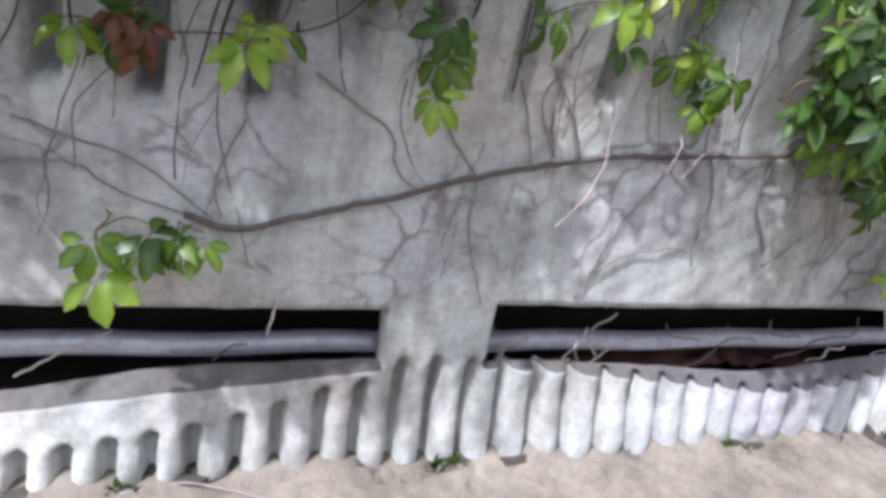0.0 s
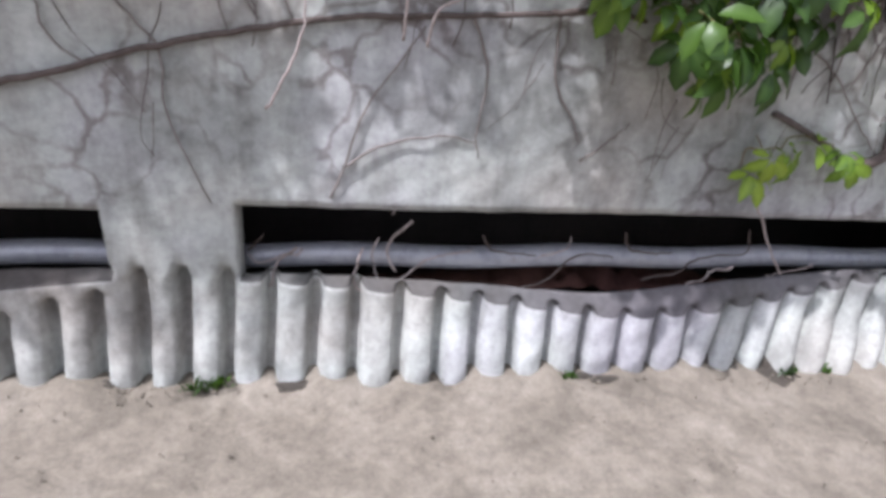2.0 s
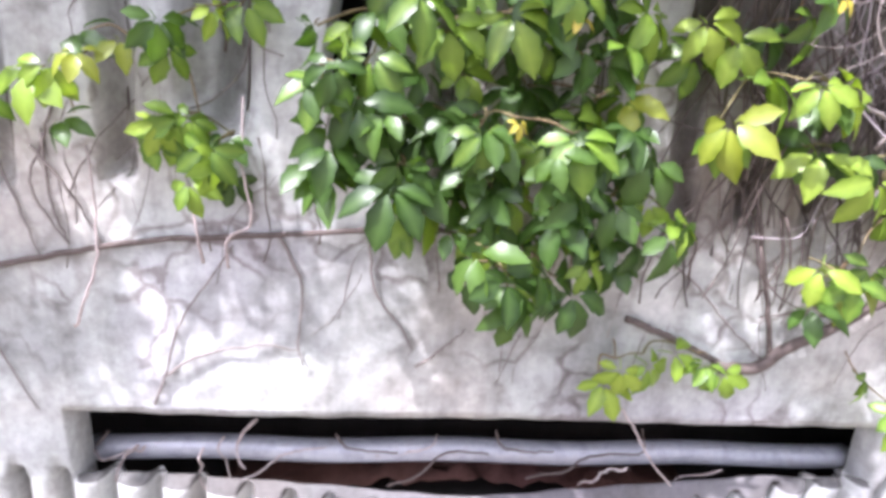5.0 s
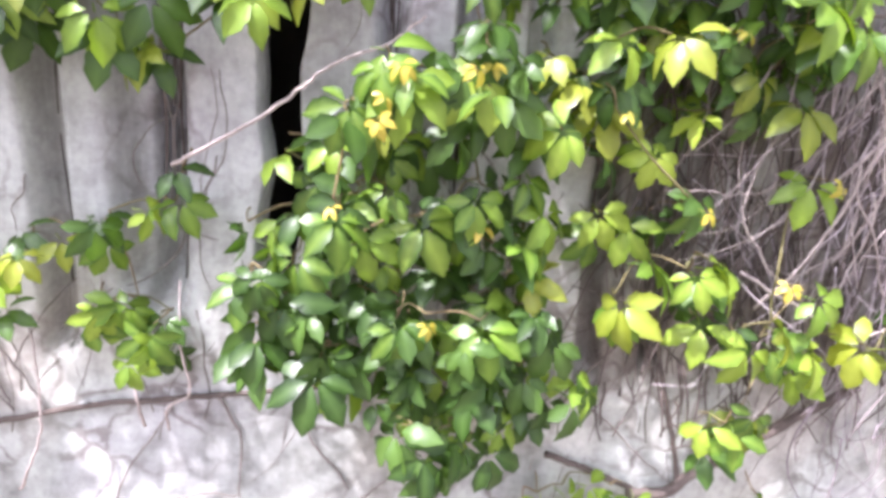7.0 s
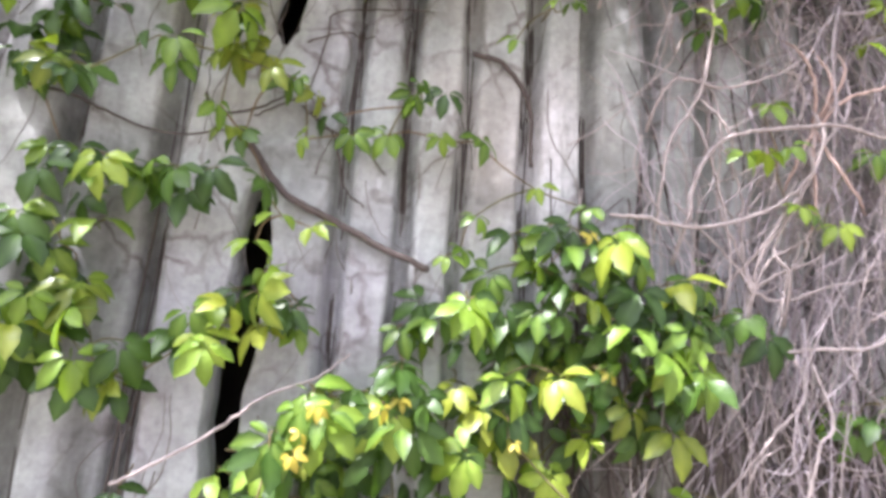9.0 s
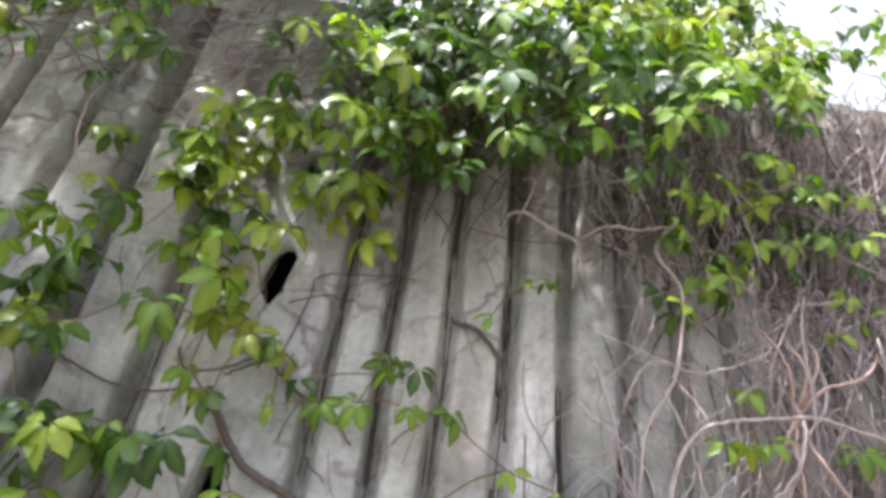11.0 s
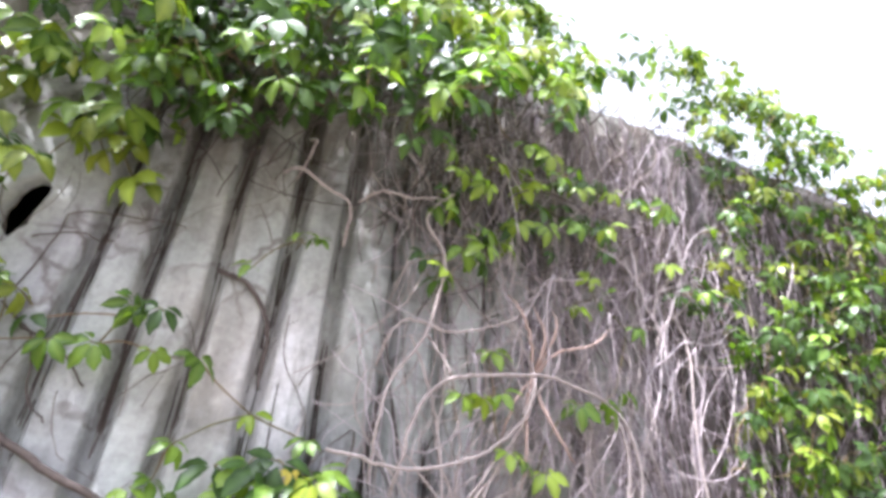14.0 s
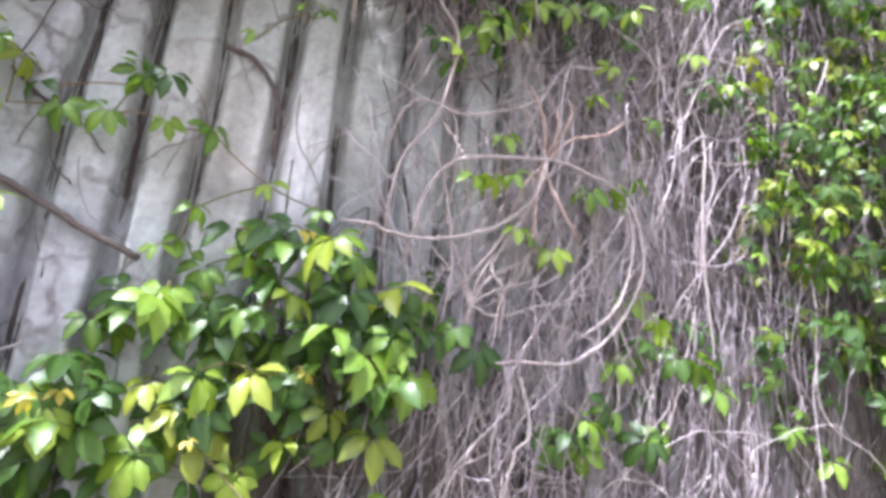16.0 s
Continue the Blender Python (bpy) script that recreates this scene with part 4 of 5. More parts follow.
stem("dark woody creeper vine clinging to the concrete", M_ROOTLET, 0.0028, 0.0014, -0.006, [(0.20, 0.49), (0.28, 0.54), (0.39, 0.56), (0.45, 0.55)], 716)
stem("dark woody creeper vine clinging to the concrete", M_ROOTLET, 0.0028, 0.0014, -0.006, [(0.67, 0.52), (0.72, 0.56), (0.76, 0.6)], 717)
stem("dark woody creeper vine clinging to the concrete", M_BARK, 0.008, 0.007, -0.02, [(0.53, 1.88), (0.57, 1.82), (0.63, 1.75), (0.72, 1.71), (0.82, 1.66), (0.92, 1.62)], 718)
stem("dark woody creeper vine clinging to the concrete", M_BARK, 0.0032, 0.0018, -0.012, [(0.12, 1.93), (0.2, 1.92), (0.27, 1.89), (0.38, 1.86), (0.53, 1.88)], 719)
stem("dark woody creeper vine clinging to the concrete", M_BARK, 0.006, 0.004, -0.012, [(0.99, 2.10), (1.05, 2.08), (1.10, 2.03), (1.12, 1.97), (1.125, 1.86)], 720)
stem("dark woody creeper vine clinging to the concrete", M_BARK, 0.0032, 0.0018, -0.01, [(0.45, 1.95), (0.48, 1.91), (0.56, 1.93), (0.62, 1.97)], 721)
stem("dark woody creeper vine clinging to the concrete", M_BARK, 0.0032, 0.0018, -0.01, [(0.66, 1.93), (0.69, 1.9), (0.76, 1.87), (0.82, 1.81)], 722)
stem("dark woody creeper vine clinging to the concrete", M_BARK, 0.0022, 0.0014, -0.01, [(0.55, 1.91), (0.6, 1.94), (0.65, 1.98), (0.68, 2.1), (0.69, 2.15), (0.78, 2.17), (0.9, 2.18)], 723)
stem("dark woody creeper vine clinging to the concrete", M_BARK, 0.0024, 0.0016, -0.01, [(0.64, 1.94), (0.68, 1.91), (0.71, 1.88), (0.74, 1.78), (0.78, 1.74)], 724)
stem("dark woody creeper vine clinging to the concrete", M_BARK, 0.002, 0.0013, -0.01, [(0.64, 2.08), (0.71, 2.11), (0.77, 2.11), (0.85, 2.17)], 725)
stem("dark woody creeper vine clinging to the concrete", M_ROOTLET, 0.003, 0.0016, -0.008, [(-0.96, 0.66), (-0.90, 0.66), (-0.80, 0.66), (-0.74, 0.62), (-0.63, 0.58)], 762)
stem("dark woody creeper vine clinging to the concrete", M_ROOTLET, 0.0026, 0.0014, -0.006, [(0.58, 0.79), (0.59, 0.68), (0.64, 0.60), (0.66, 0.56)], 763)
stem("dark woody creeper vine clinging to the concrete", M_ROOTLET, 0.0026, 0.0014, -0.006, [(0.04, 0.93), (0.04, 0.81), (0.06, 0.74)], 764)
stem("pale dry creeper vine curving clear of the wall", M_DRY, 0.0034, 0.0022, -0.1, [(0.39, 1.21), (0.43, 1.23), (0.5, 1.27), (0.56, 1.31), (0.6, 1.34), (0.64, 1.37), (0.73, 1.41), (0.78, 1.45)], 726, "dry_vine")
stem("pale dry creeper vine curving clear of the wall", M_DRY, 0.0034, 0.0022, -0.09, [(1.37, 1.05), (1.46, 1.0), (1.54, 0.96), (1.63, 0.94), (1.73, 0.96)], 727, "dry_vine")
stem("pale dry creeper vine curving clear of the wall", M_DRY, 0.0034, 0.0022, -0.1, [(1.41, 0.98), (1.45, 1.07), (1.5, 1.16), (1.53, 1.23), (1.56, 1.29), (1.64, 1.32)], 728, "dry_vine")
stem("pale dry creeper vine curving clear of the wall", M_DRY, 0.0046, 0.0032, -0.12, [(1.40, 1.66), (1.41, 1.75), (1.42, 1.81), (1.46, 1.89), (1.52, 1.93), (1.61, 1.95), (1.73, 1.97), (1.81, 1.96), (1.89, 1.94), (1.95, 1.90)], 729, "dry_vine")
stem("pale dry creeper vine curving clear of the wall", M_DRY, 0.0043, 0.003, -0.13, [(1.27, 1.75), (1.32, 1.74), (1.36, 1.73), (1.44, 1.73), (1.54, 1.76), (1.61, 1.80), (1.67, 1.86), (1.70, 1.94), (1.72, 2.02)], 730, "dry_vine")
stem("pale dry creeper vine curving clear of the wall", M_DRY, 0.0043, 0.003, -0.13, [(1.50, 2.42), (1.46, 2.37), (1.41, 2.29), (1.46, 2.21), (1.46, 2.13), (1.43, 2.00), (1.37, 1.90), (1.35, 1.81), (1.36, 1.70)], 731, "dry_vine")
stem("pale dry creeper vine curving clear of the wall", M_DRY, 0.0034, 0.0022, -0.11, [(1.42, 2.02), (1.44, 1.94), (1.47, 1.86), (1.5, 1.72), (1.5, 1.62), (1.49, 1.53)], 732, "dry_vine")
stem("pale dry creeper vine curving clear of the wall", M_DRY, 0.0034, 0.0022, -0.11, [(1.46, 2.03), (1.48, 1.97), (1.51, 1.92), (1.54, 1.85)], 733, "dry_vine")
stem("pale dry creeper vine curving clear of the wall", M_DRY, 0.0043, 0.003, -0.13, [(1.88, 1.94), (1.92, 1.89), (1.94, 1.8), (1.93, 1.73), (1.89, 1.64), (1.83, 1.57)], 734, "dry_vine")
stem("pale dry creeper vine curving clear of the wall", M_DRY, 0.0034, 0.0022, -0.11, [(1.35, 1.94), (1.36, 2.00), (1.40, 2.04), (1.49, 2.03), (1.56, 2.05), (1.66, 2.10), (1.72, 2.16)], 735, "dry_vine")
stem("pale dry creeper vine curving clear of the wall", M_DRY, 0.0034, 0.0022, -0.12, [(1.64, 1.55), (1.62, 1.65), (1.59, 1.7), (1.65, 1.81), (1.68, 1.88), (1.68, 1.99)], 736, "dry_vine")
stem("pale dry creeper vine curving clear of the wall", M_DRY, 0.0034, 0.0022, -0.12, [(1.51, 1.62), (1.57, 1.71), (1.62, 1.78), (1.69, 1.83)], 737, "dry_vine")
stem("pale dry creeper vine curving clear of the wall", M_DRY, 0.0034, 0.0022, -0.16, [(1.11, 2.44), (1.12, 2.39), (1.10, 2.32)], 738, "dry_vine")
stem("pale dry creeper vine curving clear of the wall", M_DRY, 0.0043, 0.003, -0.16, [(1.07, 2.33), (1.10, 2.31), (1.16, 2.28), (1.22, 2.25), (1.23, 2.18)], 739, "dry_vine")
stem("pale dry creeper vine curving clear of the wall", M_DRY, 0.0034, 0.0022, -0.15, [(1.25, 2.31), (1.29, 2.32), (1.35, 2.32), (1.42, 2.34), (1.48, 2.38)], 740, "dry_vine")
stem("pale dry creeper vine curving clear of the wall", M_DRY, 0.0034, 0.0022, -0.13, [(1.33, 2.49), (1.35, 2.46), (1.39, 2.42), (1.44, 2.38)], 741, "dry_vine")
stem("pale dry creeper vine curving clear of the wall", M_DRY, 0.0042, 0.003, -0.11, [(1.93, 1.96), (1.96, 1.89), (1.99, 1.77), (1.95, 1.66), (1.88, 1.57), (1.79, 1.52), (1.68, 1.51), (1.56, 1.49), (1.49, 1.49)], 742, "dry_vine")
stem("pale dry creeper vine curving clear of the wall", M_DRY, 0.0034, 0.0022, -0.1, [(1.66, 1.51), (1.66, 1.42), (1.59, 1.34), (1.53, 1.27), (1.50, 1.20)], 743, "dry_vine")
stem("pale dry creeper vine curving clear of the wall", M_DRY, 0.0034, 0.0022, -0.12, [(1.70, 1.48), (1.70, 1.37), (1.67, 1.33), (1.65, 1.25), (1.64, 1.15)], 744, "dry_vine")
stem("pale dry creeper vine curving clear of the wall", M_DRY, 0.0034, 0.0022, -0.12, [(0.13, 2.53), (0.14, 2.41), (0.16, 2.30), (0.19, 2.22)], 745, "dry_vine")
stem("pale dry creeper vine curving clear of the wall", M_DRY, 0.0034, 0.0022, -0.12, [(0.34, 2.54), (0.35, 2.42), (0.36, 2.35), (0.37, 2.28)], 746, "dry_vine")
stem("dry creeper shoot trailing over the vent slot", M_DRY, 0.0028, 0.0018, 0.075, [(0.26, 0.17), (0.34, 0.2), (0.38, 0.24), (0.43, 0.26), (0.49, 0.28)], 747, "dry_vine")
stem("dry creeper shoot trailing over the vent slot", M_BARK, 0.0028, 0.0018, 0.075, [(0.62, 0.18), (0.69, 0.2), (0.73, 0.25), (0.77, 0.27), (0.84, 0.26)], 748, "dry_vine")
stem("dry creeper shoot trailing over the vent slot", M_BARK, 0.0028, 0.0018, 0.075, [(0.93, 0.2), (1.02, 0.22), (1.05, 0.25), (1.11, 0.27), (1.18, 0.28), (1.17, 0.34)], 749, "dry_vine")
stem("dry creeper shoot trailing over the vent slot", M_BARK, 0.0028, 0.0018, 0.07, [(0.51, 0.32), (0.53, 0.29), (0.57, 0.28), (0.64, 0.27)], 750, "dry_vine")
stem("dry creeper shoot trailing over the vent slot", M_BARK, 0.0028, 0.0018, 0.07, [(0.85, 0.33), (0.87, 0.29), (0.93, 0.28), (0.98, 0.28)], 751, "dry_vine")
stem("dry creeper shoot trailing over the vent slot", M_BARK, 0.0028, 0.0018, 0.07, [(0.01, 0.27), (0.04, 0.31)], 752, "dry_vine")
stem("dry creeper shoot trailing over the vent slot", M_DRY, 0.0028, 0.0018, 0.05, [(-0.95, 0.2), (-0.89, 0.24), (-0.83, 0.28), (-0.77, 0.31)], 753, "dry_vine")
stem("dry creeper shoot trailing over the vent slot", M_BARK, 0.0028, 0.0018, 0.05, [(-0.59, 0.23), (-0.55, 0.27), (-0.52, 0.28)], 754, "dry_vine")
stem("dry creeper shoot trailing over the vent slot", M_DRY, 0.0028, 0.0018, -0.03, [(1.05, 0.48), (1.1, 0.42), (1.14, 0.35), (1.2, 0.28)], 755, "dry_vine")
stem("dry creeper shoot trailing over the vent slot", M_DRY, 0.0028, 0.0018, -0.05, [(-0.48, 0.36), (-0.47, 0.41), (-0.46, 0.46)], 756, "dry_vine")
stem("dry creeper shoot trailing over the vent slot", M_DRY, 0.0028, 0.0018, -0.06, [(0.07, 0.6), (0.11, 0.67), (0.13, 0.72), (0.14, 0.77), (0.13, 0.92)], 757, "dry_vine")
stem("dry creeper shoot trailing over the vent slot", M_DRY, 0.0028, 0.0018, -0.06, [(0.3, 0.73), (0.3, 0.8), (0.29, 0.85)], 758, "dry_vine")
stem("dry creeper shoot trailing over the vent slot", M_DRY, 0.0028, 0.0018, -0.06, [(0.34, 0.72), (0.35, 0.78), (0.39, 0.81), (0.38, 0.9), (0.38, 1.01)], 759, "dry_vine")
stem("pale dry creeper vine curving clear of the wall", M_DRY, 0.0034, 0.0022, -0.1, [(2.19, 2.25), (2.19, 2.12), (2.18, 1.91), (2.19, 1.73), (2.21, 1.59), (2.24, 1.40)], 760, "dry_vine")
stem("pale dry creeper vine curving clear of the wall", M_DRY, 0.0034, 0.0022, -0.1, [(2.46, 2.5), (2.45, 2.38), (2.43, 2.17), (2.33, 2.11), (2.20, 2.10)], 761, "dry_vine")

FAN = (((1.53, 1.70), (1.49, 1.79), (1.50, 1.91), (1.49, 2.01), (1.47, 2.08)), ((1.54, 1.68), (1.54, 1.82), (1.51, 1.96)), ((1.58, 1.69), (1.66, 1.79), (1.70, 1.86)),
       ((1.60, 1.68), (1.69, 1.74), (1.75, 1.84)), ((1.61, 1.65), (1.70, 1.69), (1.77, 1.74)), ((1.52, 1.67), (1.47, 1.72), (1.41, 1.80)), ((1.62, 1.60), (1.74, 1.64), (1.90, 1.67)))
for i, way in enumerate(FAN):
    stem("pale dry creeper vine fanning out over the wall", M_DRY, 0.0036, 0.0022, -0.09, [(1.56, 1.53), (1.56, 1.61), *way], 770 + i, "dry_vine")
KNOT = (((1.70, 2.06), (1.67, 2.13), (1.66, 2.18)), ((1.74, 2.07), (1.73, 2.17)), ((1.77, 2.09), (1.79, 2.17)), ((1.69, 1.88), (1.69, 1.79), (1.70, 1.72)),
        ((1.74, 1.89), (1.79, 1.82), (1.84, 1.80)), ((1.66, 1.90), (1.65, 1.83)), ((1.78, 2.04), (1.88, 2.08), (1.97, 2.16)))
for i, way in enumerate(KNOT):
    stem("reddish dry creeper vine spreading from a knot", M_REDDISH, 0.0042, 0.0022, -0.11, [(1.73, 1.98), *way], 780 + i, "dry_vine")


def tangle(name, label, count, xr, zr, length, radius, depth, lean, mat, seed, wander=0.35, cling=False, top=2.99):
    """Many thin stems over a stretch of the wall, joined."""
    random.seed(seed)
    v, f = [], []
    for _ in range(count):
        x, z = random.uniform(*xr), random.uniform(*zr)
        d = random.uniform(*depth)
        a = random.gauss(lean, 0.22) + (math.pi if random.random() < 0.5 else 0)
        n = random.randint(7, 13)
        step = random.uniform(*length) / n
        line = []
        bend = random.gauss(0, 0.05)
        for i in range(n):
            line.append((x, d + 0.012 * math.sin(i * 0.9 + a), z))
            x += step * math.sin(a)
            z += step * math.cos(a)
            a += random.gauss(bend, wander * 0.5)
            if not (zr[0] - 0.1 < z < top) or not xr[0] - 0.12 < x < xr[1] + 0.15:
                break
        if len(line) > 2:
            r = random.uniform(*radius)
            if cling:
                line = np.array(line)
                line[:, 1] = np.minimum(wall_face(line[:, 0], line[:, 2]), 0.03) - 0.3 * r
            tube(v, f, smooth_line(line, 2), r, r * 0.6, 4)
    return tagged(new(name, mesh_from(name, v, f, mat)), label, "dead vines", kind="stuff")


TANGLE_D = "dense tangle of dry grey creeper stems on the wall"
tangle("dead_vine_tangle", TANGLE_D, 380, (1.34, 2.4), (0.85, 2.95), (0.3, 1.0), (0.0008, 0.0022), (-0.10, -0.005), 0.0, M_GREY, 401, 0.6)
tangle("dead_vine_tangle", TANGLE_D, 480, (1.6, 2.6), (0.6, 2.98), (0.3, 1.0), (0.0009, 0.0026), (-0.10, -0.005), 0.05, M_MAUVE, 402, 0.55)
tangle("dead_vine_tangle", "thick pale dry creeper stems curling over the tangle", 60, (1.5, 2.7), (0.8, 2.9), (0.3, 0.9), (0.0014, 0.003), (-0.14, -0.06), 0.1, M_PALE, 416, 0.6)
tangle("dead_vine_tangle", TANGLE_D, 480, (2.9, 4.4), (0.5, 2.98), (0.3, 1.2), (0.001, 0.0025), (-0.12, -0.005), 0.0, M_BARK, 403)
tangle("dead_vine_tangle", TANGLE_D, 200, (2.35, 3.1), (1.6, 2.98), (0.3, 1.1), (0.0008, 0.0022), (-0.12, -0.02), 0.05, M_MAUVE, 415)
tangle("dead_vine_tangle", TANGLE_D, 260, (1.14, 1.95), (0.76, 1.4), (0.2, 0.6), (0.0012, 0.003), (-0.05, -0.004), 0.0, M_BARK, 404)
tangle("dead_vine_tangle", "pale curling dry creeper stems on the wall", 240, (1.3, 2.1), (1.1, 2.9), (0.3, 0.8), (0.0009, 0.0022), (-0.12, -0.04), 0.2, M_DRY, 405, 0.7)
tangle("dead_vine_tangle", "dry stems matted under the wall top", 170, (-0.7, 1.0), (2.58, 2.9), (0.2, 0.6), (0.001, 0.003), (-0.1, -0.005), 1.4, M_MAUVE, 406, 0.5)
tangle("dead_vine_tangle", "dry stems matted under the wall top", 260, (0.7, 2.2), (2.35, 2.98), (0.2, 0.7), (0.001, 0.003), (-0.14, -0.01), 0.3, M_BARK, 407, 0.5)
tangle("clinging_rootlets", "fine dark rootlets clinging to the concrete", 40, (-0.95, 1.7), (0.58, 0.9), (0.15, 0.5), (0.0008, 0.0018), (-0.004, 0.0), 0.25, M_ROOTLET, 408, 0.45, True)
tangle("clinging_rootlets", "fine dark rootlets clinging to the concrete", 110, (0.1, 1.4), (0.8, 2.5), (0.1, 0.4), (0.0008, 0.002), (-0.01, 0.0), 0.1, M_ROOTLET, 409, 0.45, True)
tangle("slot_twigs", "dry twigs trailing through the wall slot", 9, (0.1, 1.5), (0.24, 0.38), (0.08, 0.2), (0.002, 0.004), (0.04, 0.09), 0.9, M_DRY, 410, 0.6)



tangle("dead_vine_tangle", "dry grey creeper stems running up the higher wall", 90, (-0.9, 0.62), (2.7, 2.97), (0.2, 0.7), (0.0012, 0.0034), (-0.08, -0.005), 0.3, M_MAUVE, 418, 0.4, top=3.3)
def groove_roots(groove, count, seed):
    random.seed(seed)
    gx, lean, hw, depth, foot = groove
    v, f = [], []
    for _ in range(count):
        z0 = random.uniform(foot, 2.5)
        z1 = min(z0 + random.uniform(0.3, 0.9), 2.95)
        off, ph = random.uniform(-0.8, 0.8) * hw, random.uniform(0, 6)
        line = [(gx + lean * (z - 1.2) + off + 0.004 * math.sin(z * 14 + ph), 1.55 * depth - random.uniform(-0.001, 0.004), z) for z in np.linspace(z0, z1, 12)]
        r = random.uniform(0.0012, 0.003)
        tube(v, f, line, r, r * 0.7, 4)
    tagged(new("groove_rootlets", mesh_from("groove_rootlets", v, f, M_BARK)), "dark dry rootlets packed in a wall groove", "dead vines", kind="stuff")


for i, g in enumerate(GROOVES):
    if -0.9 < g[0] < 2.2:
        groove_roots(g, 13, 440 + i)
# dark stems added behind the tangle in place of shade between its strands
tangle("dead_vine_tangle", "dark stem mat painting the shade behind the creeper tangle", 640, (2.1, 3.5), (0.6, 2.95), (0.3, 0.9), (0.0015, 0.004), (-0.05, -0.003), 0.0, M_BARK, 413, 0.3)
tangle("dead_vine_tangle", "dark stem mat painting the shade behind the creeper tangle", 30, (1.3, 2.1), (0.8, 2.95), (0.3, 0.9), (0.0012, 0.003), (-0.02, -0.003), 0.0, M_BARK, 414, 0.3)

tangle("dead_vine_tangle", "brown dead creeper stems above the vent slot", 50, (-1.05, -0.15), (0.9, 1.3), (0.2, 0.6), (0.0012, 0.0042), (-0.02, -0.004), 0.3, M_BARK, 412, 0.3)



def ground_twig(points, seed):
    random.seed(seed)
    v, f = [], []
    tube(v, f, smooth_line([(x, y, 0.006 + 0.006 * random.random()) for x, y in points], 6), 0.0022, 0.0012, 6)
    tagged(new("dry_twig", mesh_from("dry_twig", v, f, M_DRY)), "thin pale dry twig lying on the ground", "twig", "twigs on the ground")


ground_twig([(-0.746, -0.068), (-0.692, -0.055), (-0.632, -0.049), (-0.559, -0.071), (-0.458, -0.115)], 900)

# ---- grit and weeds along the foot ----


def grit():
    random.seed(21)
    v, f = [], []
    for _ in range(1500):
        x = random.uniform(-1.2, 2.0)
        y = -0.035 - abs(random.gauss(0, 0.03)) if random.random() < 0.6 else random.uniform(-0.75, -0.04)
        r = random.uniform(0.001, 0.0045) * (1.6 if random.random() < 0.06 else 1)
        b = len(v)
        z = 0.006 + r * 0.3
        for p in ((r, 0, 0), (-r, 0.2 * r, 0), (0, r * 1.1, 0), (0.1 * r, -r, 0), (0, 0, r * 0.8), (0, 0, -r)):
            v.append((x + p[0] * random.uniform(0.7, 1.3), y + p[1], z + p[2]))
        f += [(b + i, b + j, b + k) for i, j, k in ((0, 2, 4), (2, 1, 4), (1, 3, 4), (3, 0, 4), (2, 0, 5), (1, 2, 5), (3, 1, 5), (0, 3, 5))]
    tagged(new("grit", mesh_from("grit", v, f, M_GROUND, False)), "loose grit and small stones along the wall foot", "grit", kind="stuff")


grit()


def soil_clump(x, y, r, seed):
    random.seed(seed)
    bm = bmesh.new()
    bmesh.ops.create_icosphere(bm, subdivisions=3, radius=1)
    for q in bm.verts:
        k = 1 + 0.35 * noise.noise(q.co * 1.7 + Vector((seed, 0, 0)))
        q.co = Vector((q.co.x * r * 1.7 * k, q.co.y * r * 0.6 * k, q.co.z * r * 0.42 * k))
    me = bpy.data.meshes.new("soil_clump")
    bm.to_mesh(me)
    bm.free()
    me.materials.append(M_SOIL)
    ob = new("soil_clump", me)
    ob.matrix_basis = pose(x, y, 0.006)
    tagged(ob, "dark damp soil clump at the wall foot", "soil", "soil clumps")


for i, (x, y, r) in enumerate(((0.11, -0.045, 0.03), (0.17, -0.04, 0.025), (0.82, -0.05, 0.02), (-0.93, -0.05, 0.03), (-0.62, -0.04, 0.02))):
    soil_clump(x, y, r, 500 + i)



def soil_and_shade_drift(x0, x1, out, high, seed):
    """A low uneven dark drift against the wall foot: litter, and shade given a shape."""
    nx, ny, v = 70, 26, []
    for j in range(ny + 1):
        for i in range(nx + 1):
            x, y = x0 + (x1 - x0) * i / nx, 0.03 - (out + 0.03) * j / ny
            u = math.sin(math.pi * i / nx) ** 0.7
            edge = max(0.0, 1 - j / ny / max(0.05, u * (0.75 + 0.5 * noise.noise(Vector((x * 16, seed, 0))))))
            z = -0.014 + (high + 0.02) * edge ** 0.8 * (0.8 + 0.6 * noise.noise(Vector((x * 38, y * 38, seed)))) + 0.004 * noise.noise(Vector((x * 140, y * 140, seed)))
            v.append((x, y, z))
    f = [(j * (nx + 1) + i, (j + 1) * (nx + 1) + i, (j + 1) * (nx + 1) + i + 1, j * (nx + 1) + i + 1) for j in range(ny) for i in range(nx)]
    tagged(new("soil_and_shade_drift", mesh_from("soil_and_shade_drift", v, f, M_SOIL)), "dark drift of soil, litter and painted shade at the wall foot", "soil", "soil clumps")




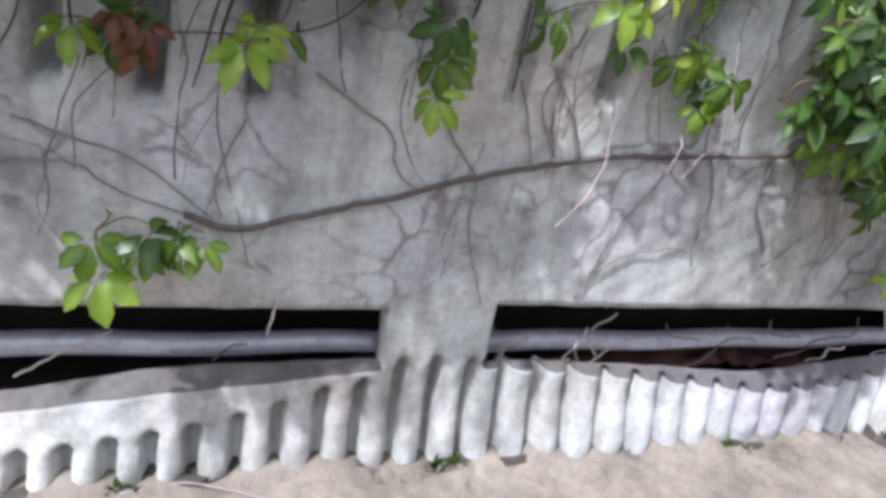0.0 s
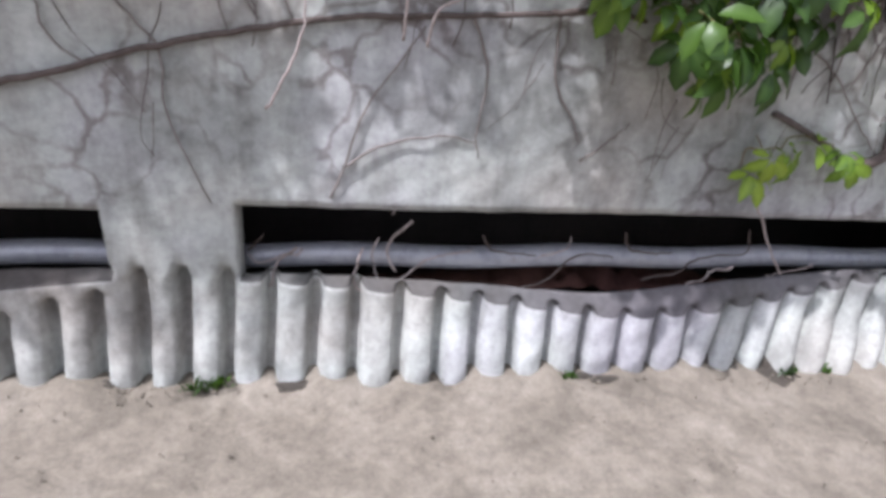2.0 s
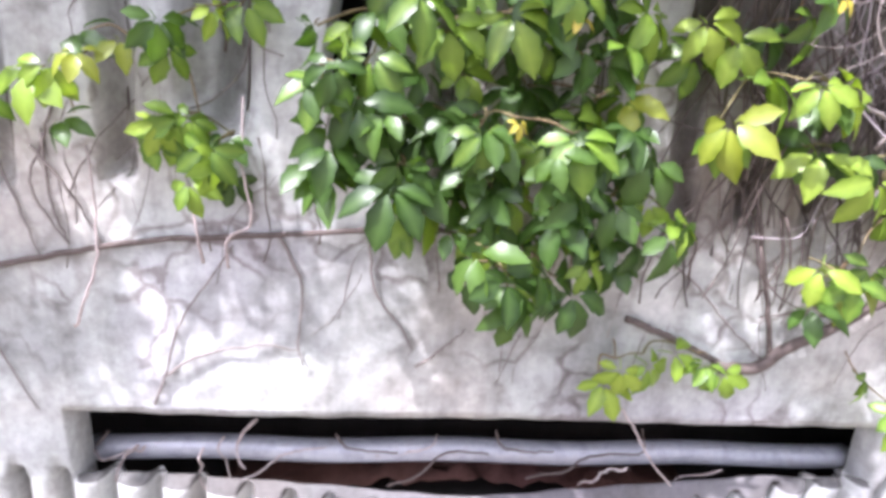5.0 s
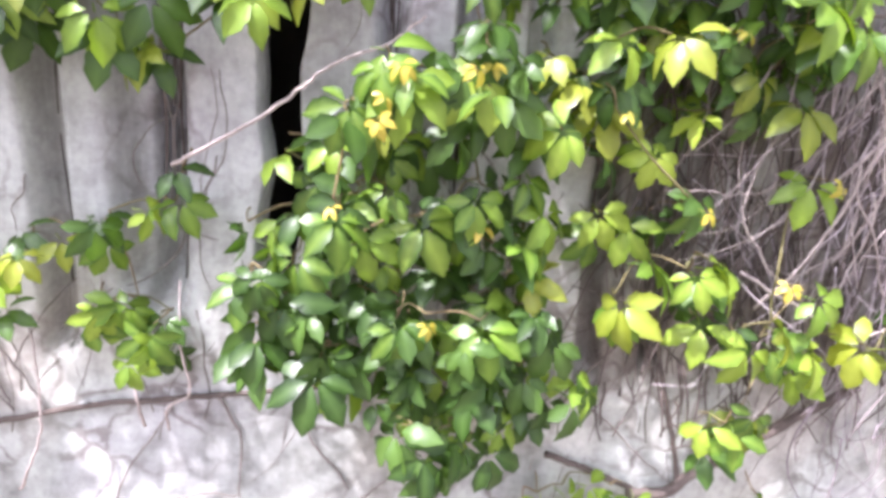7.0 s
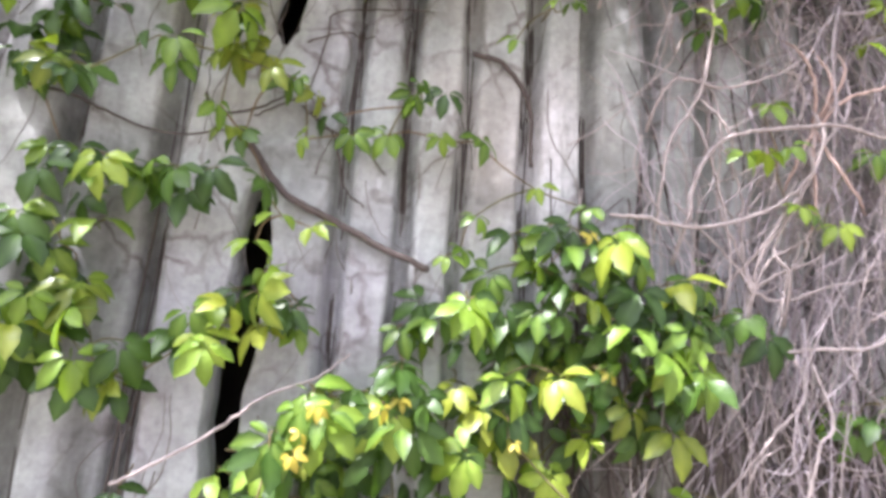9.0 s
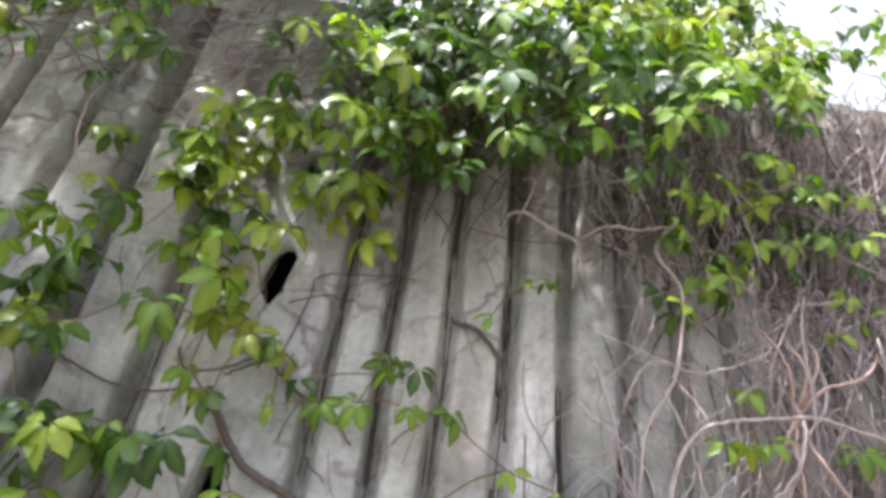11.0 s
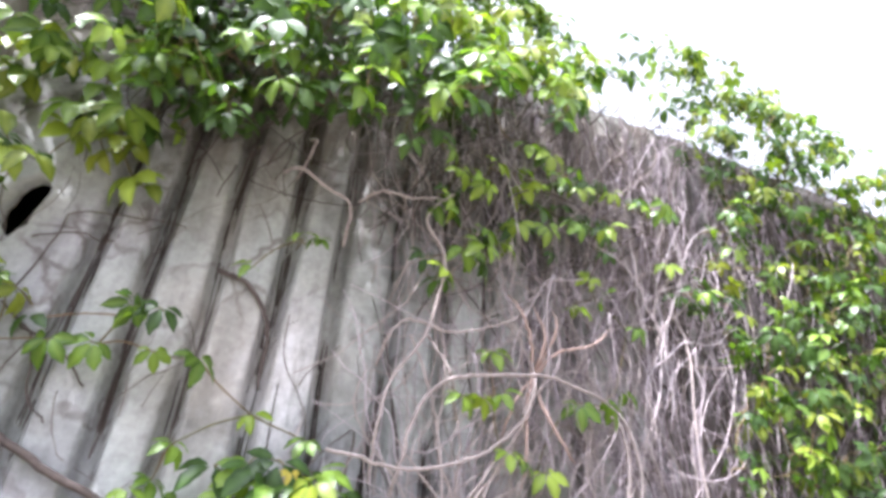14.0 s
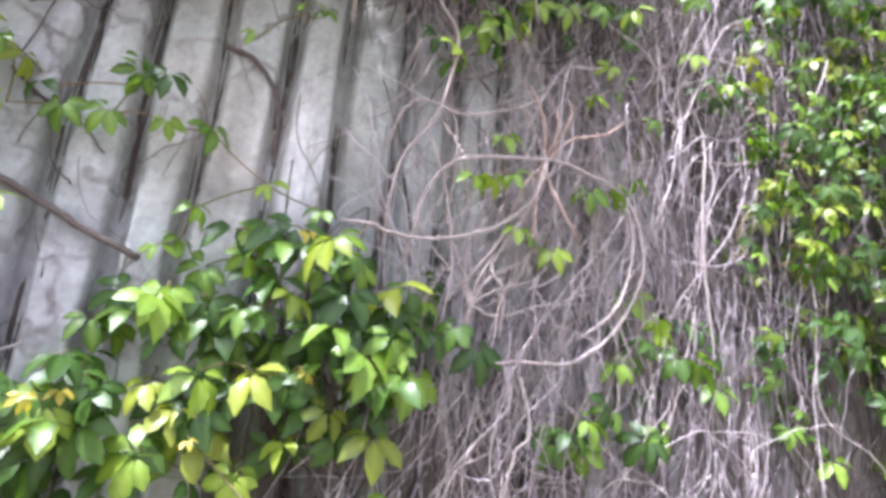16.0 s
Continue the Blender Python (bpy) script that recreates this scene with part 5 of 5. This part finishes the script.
def soil_mound(x0, x1, y0, y1, high, seed):
    """Rust-brown soil lying inside the hollow behind the sagging sill."""
    nx, ny, v = 60, 12, []
    for j in range(ny + 1):
        for i in range(nx + 1):
            x, y = x0 + (x1 - x0) * i / nx, y0 + (y1 - y0) * j / ny
            u = math.sin(math.pi * i / nx) ** 0.6 * math.sin(math.pi * (0.25 + 0.7 * j / ny))
            v.append((x, y, 0.055 + high * u * (0.85 + 0.4 * noise.noise(Vector((x * 22, y * 22, seed))))))
    f = [(j * (nx + 1) + i, j * (nx + 1) + i + 1, (j + 1) * (nx + 1) + i + 1, (j + 1) * (nx + 1) + i) for j in range(ny) for i in range(nx)]
    tagged(new("soil_mound", mesh_from("soil_mound", v, f, M_RUST_SOIL)), "rust brown soil heaped inside the wall slot", "soil")


soil_mound(0.2, 1.4, 0.15, 0.36, 0.125, 5)
# this drift also stands for the shade at the foot; the next two are soil
soil_and_shade_drift(1.06, 1.52, 0.12, 0.05, 3)
soil_and_shade_drift(0.02, 0.26, 0.08, 0.02, 7)
soil_and_shade_drift(-1.02, -0.45, 0.085, 0.022, 11)


random.seed(77)
for i in range(60):
    soil_clump(random.choice(FLUTES[8:44]) + random.uniform(-0.008, 0.008), random.uniform(-0.035, -0.01), random.uniform(0.008, 0.017), 540 + i)


def weed(x, y, seed, count=26):
    random.seed(seed)
    v, f = [], []
    for _ in range(count):
        a, h = random.uniform(0, 6.28), random.uniform(0.012, 0.034)
        r = random.uniform(0.004, 0.03)
        p = Vector((x + random.gauss(0, 0.012), y + random.gauss(0, 0.006), 0.0))
        q = p + Vector((math.cos(a) * r, math.sin(a) * r * 0.6, h))
        s = Vector((-math.sin(a), math.cos(a), 0)) * 0.004
        b = len(v)
        v += [p, (p + q) / 2 + s + Vector((0, 0, 0.006)), q, (p + q) / 2 - s + Vector((0, 0, 0.006))]
        f.append((b, b + 1, b + 2, b + 3))
    tagged(new("weed_tuft", mesh_from("weed_tuft", v, f, M_LEAF_DEEP)), "small green weed growing at the wall foot", "weed", "weeds")


for i, (x, y) in enumerate(((-0.09, -0.045), (-0.05, -0.04), (0.72, -0.045), (1.3, -0.05), (1.42, -0.05), (-0.75, -0.05))):
    weed(x, y, 600 + i)
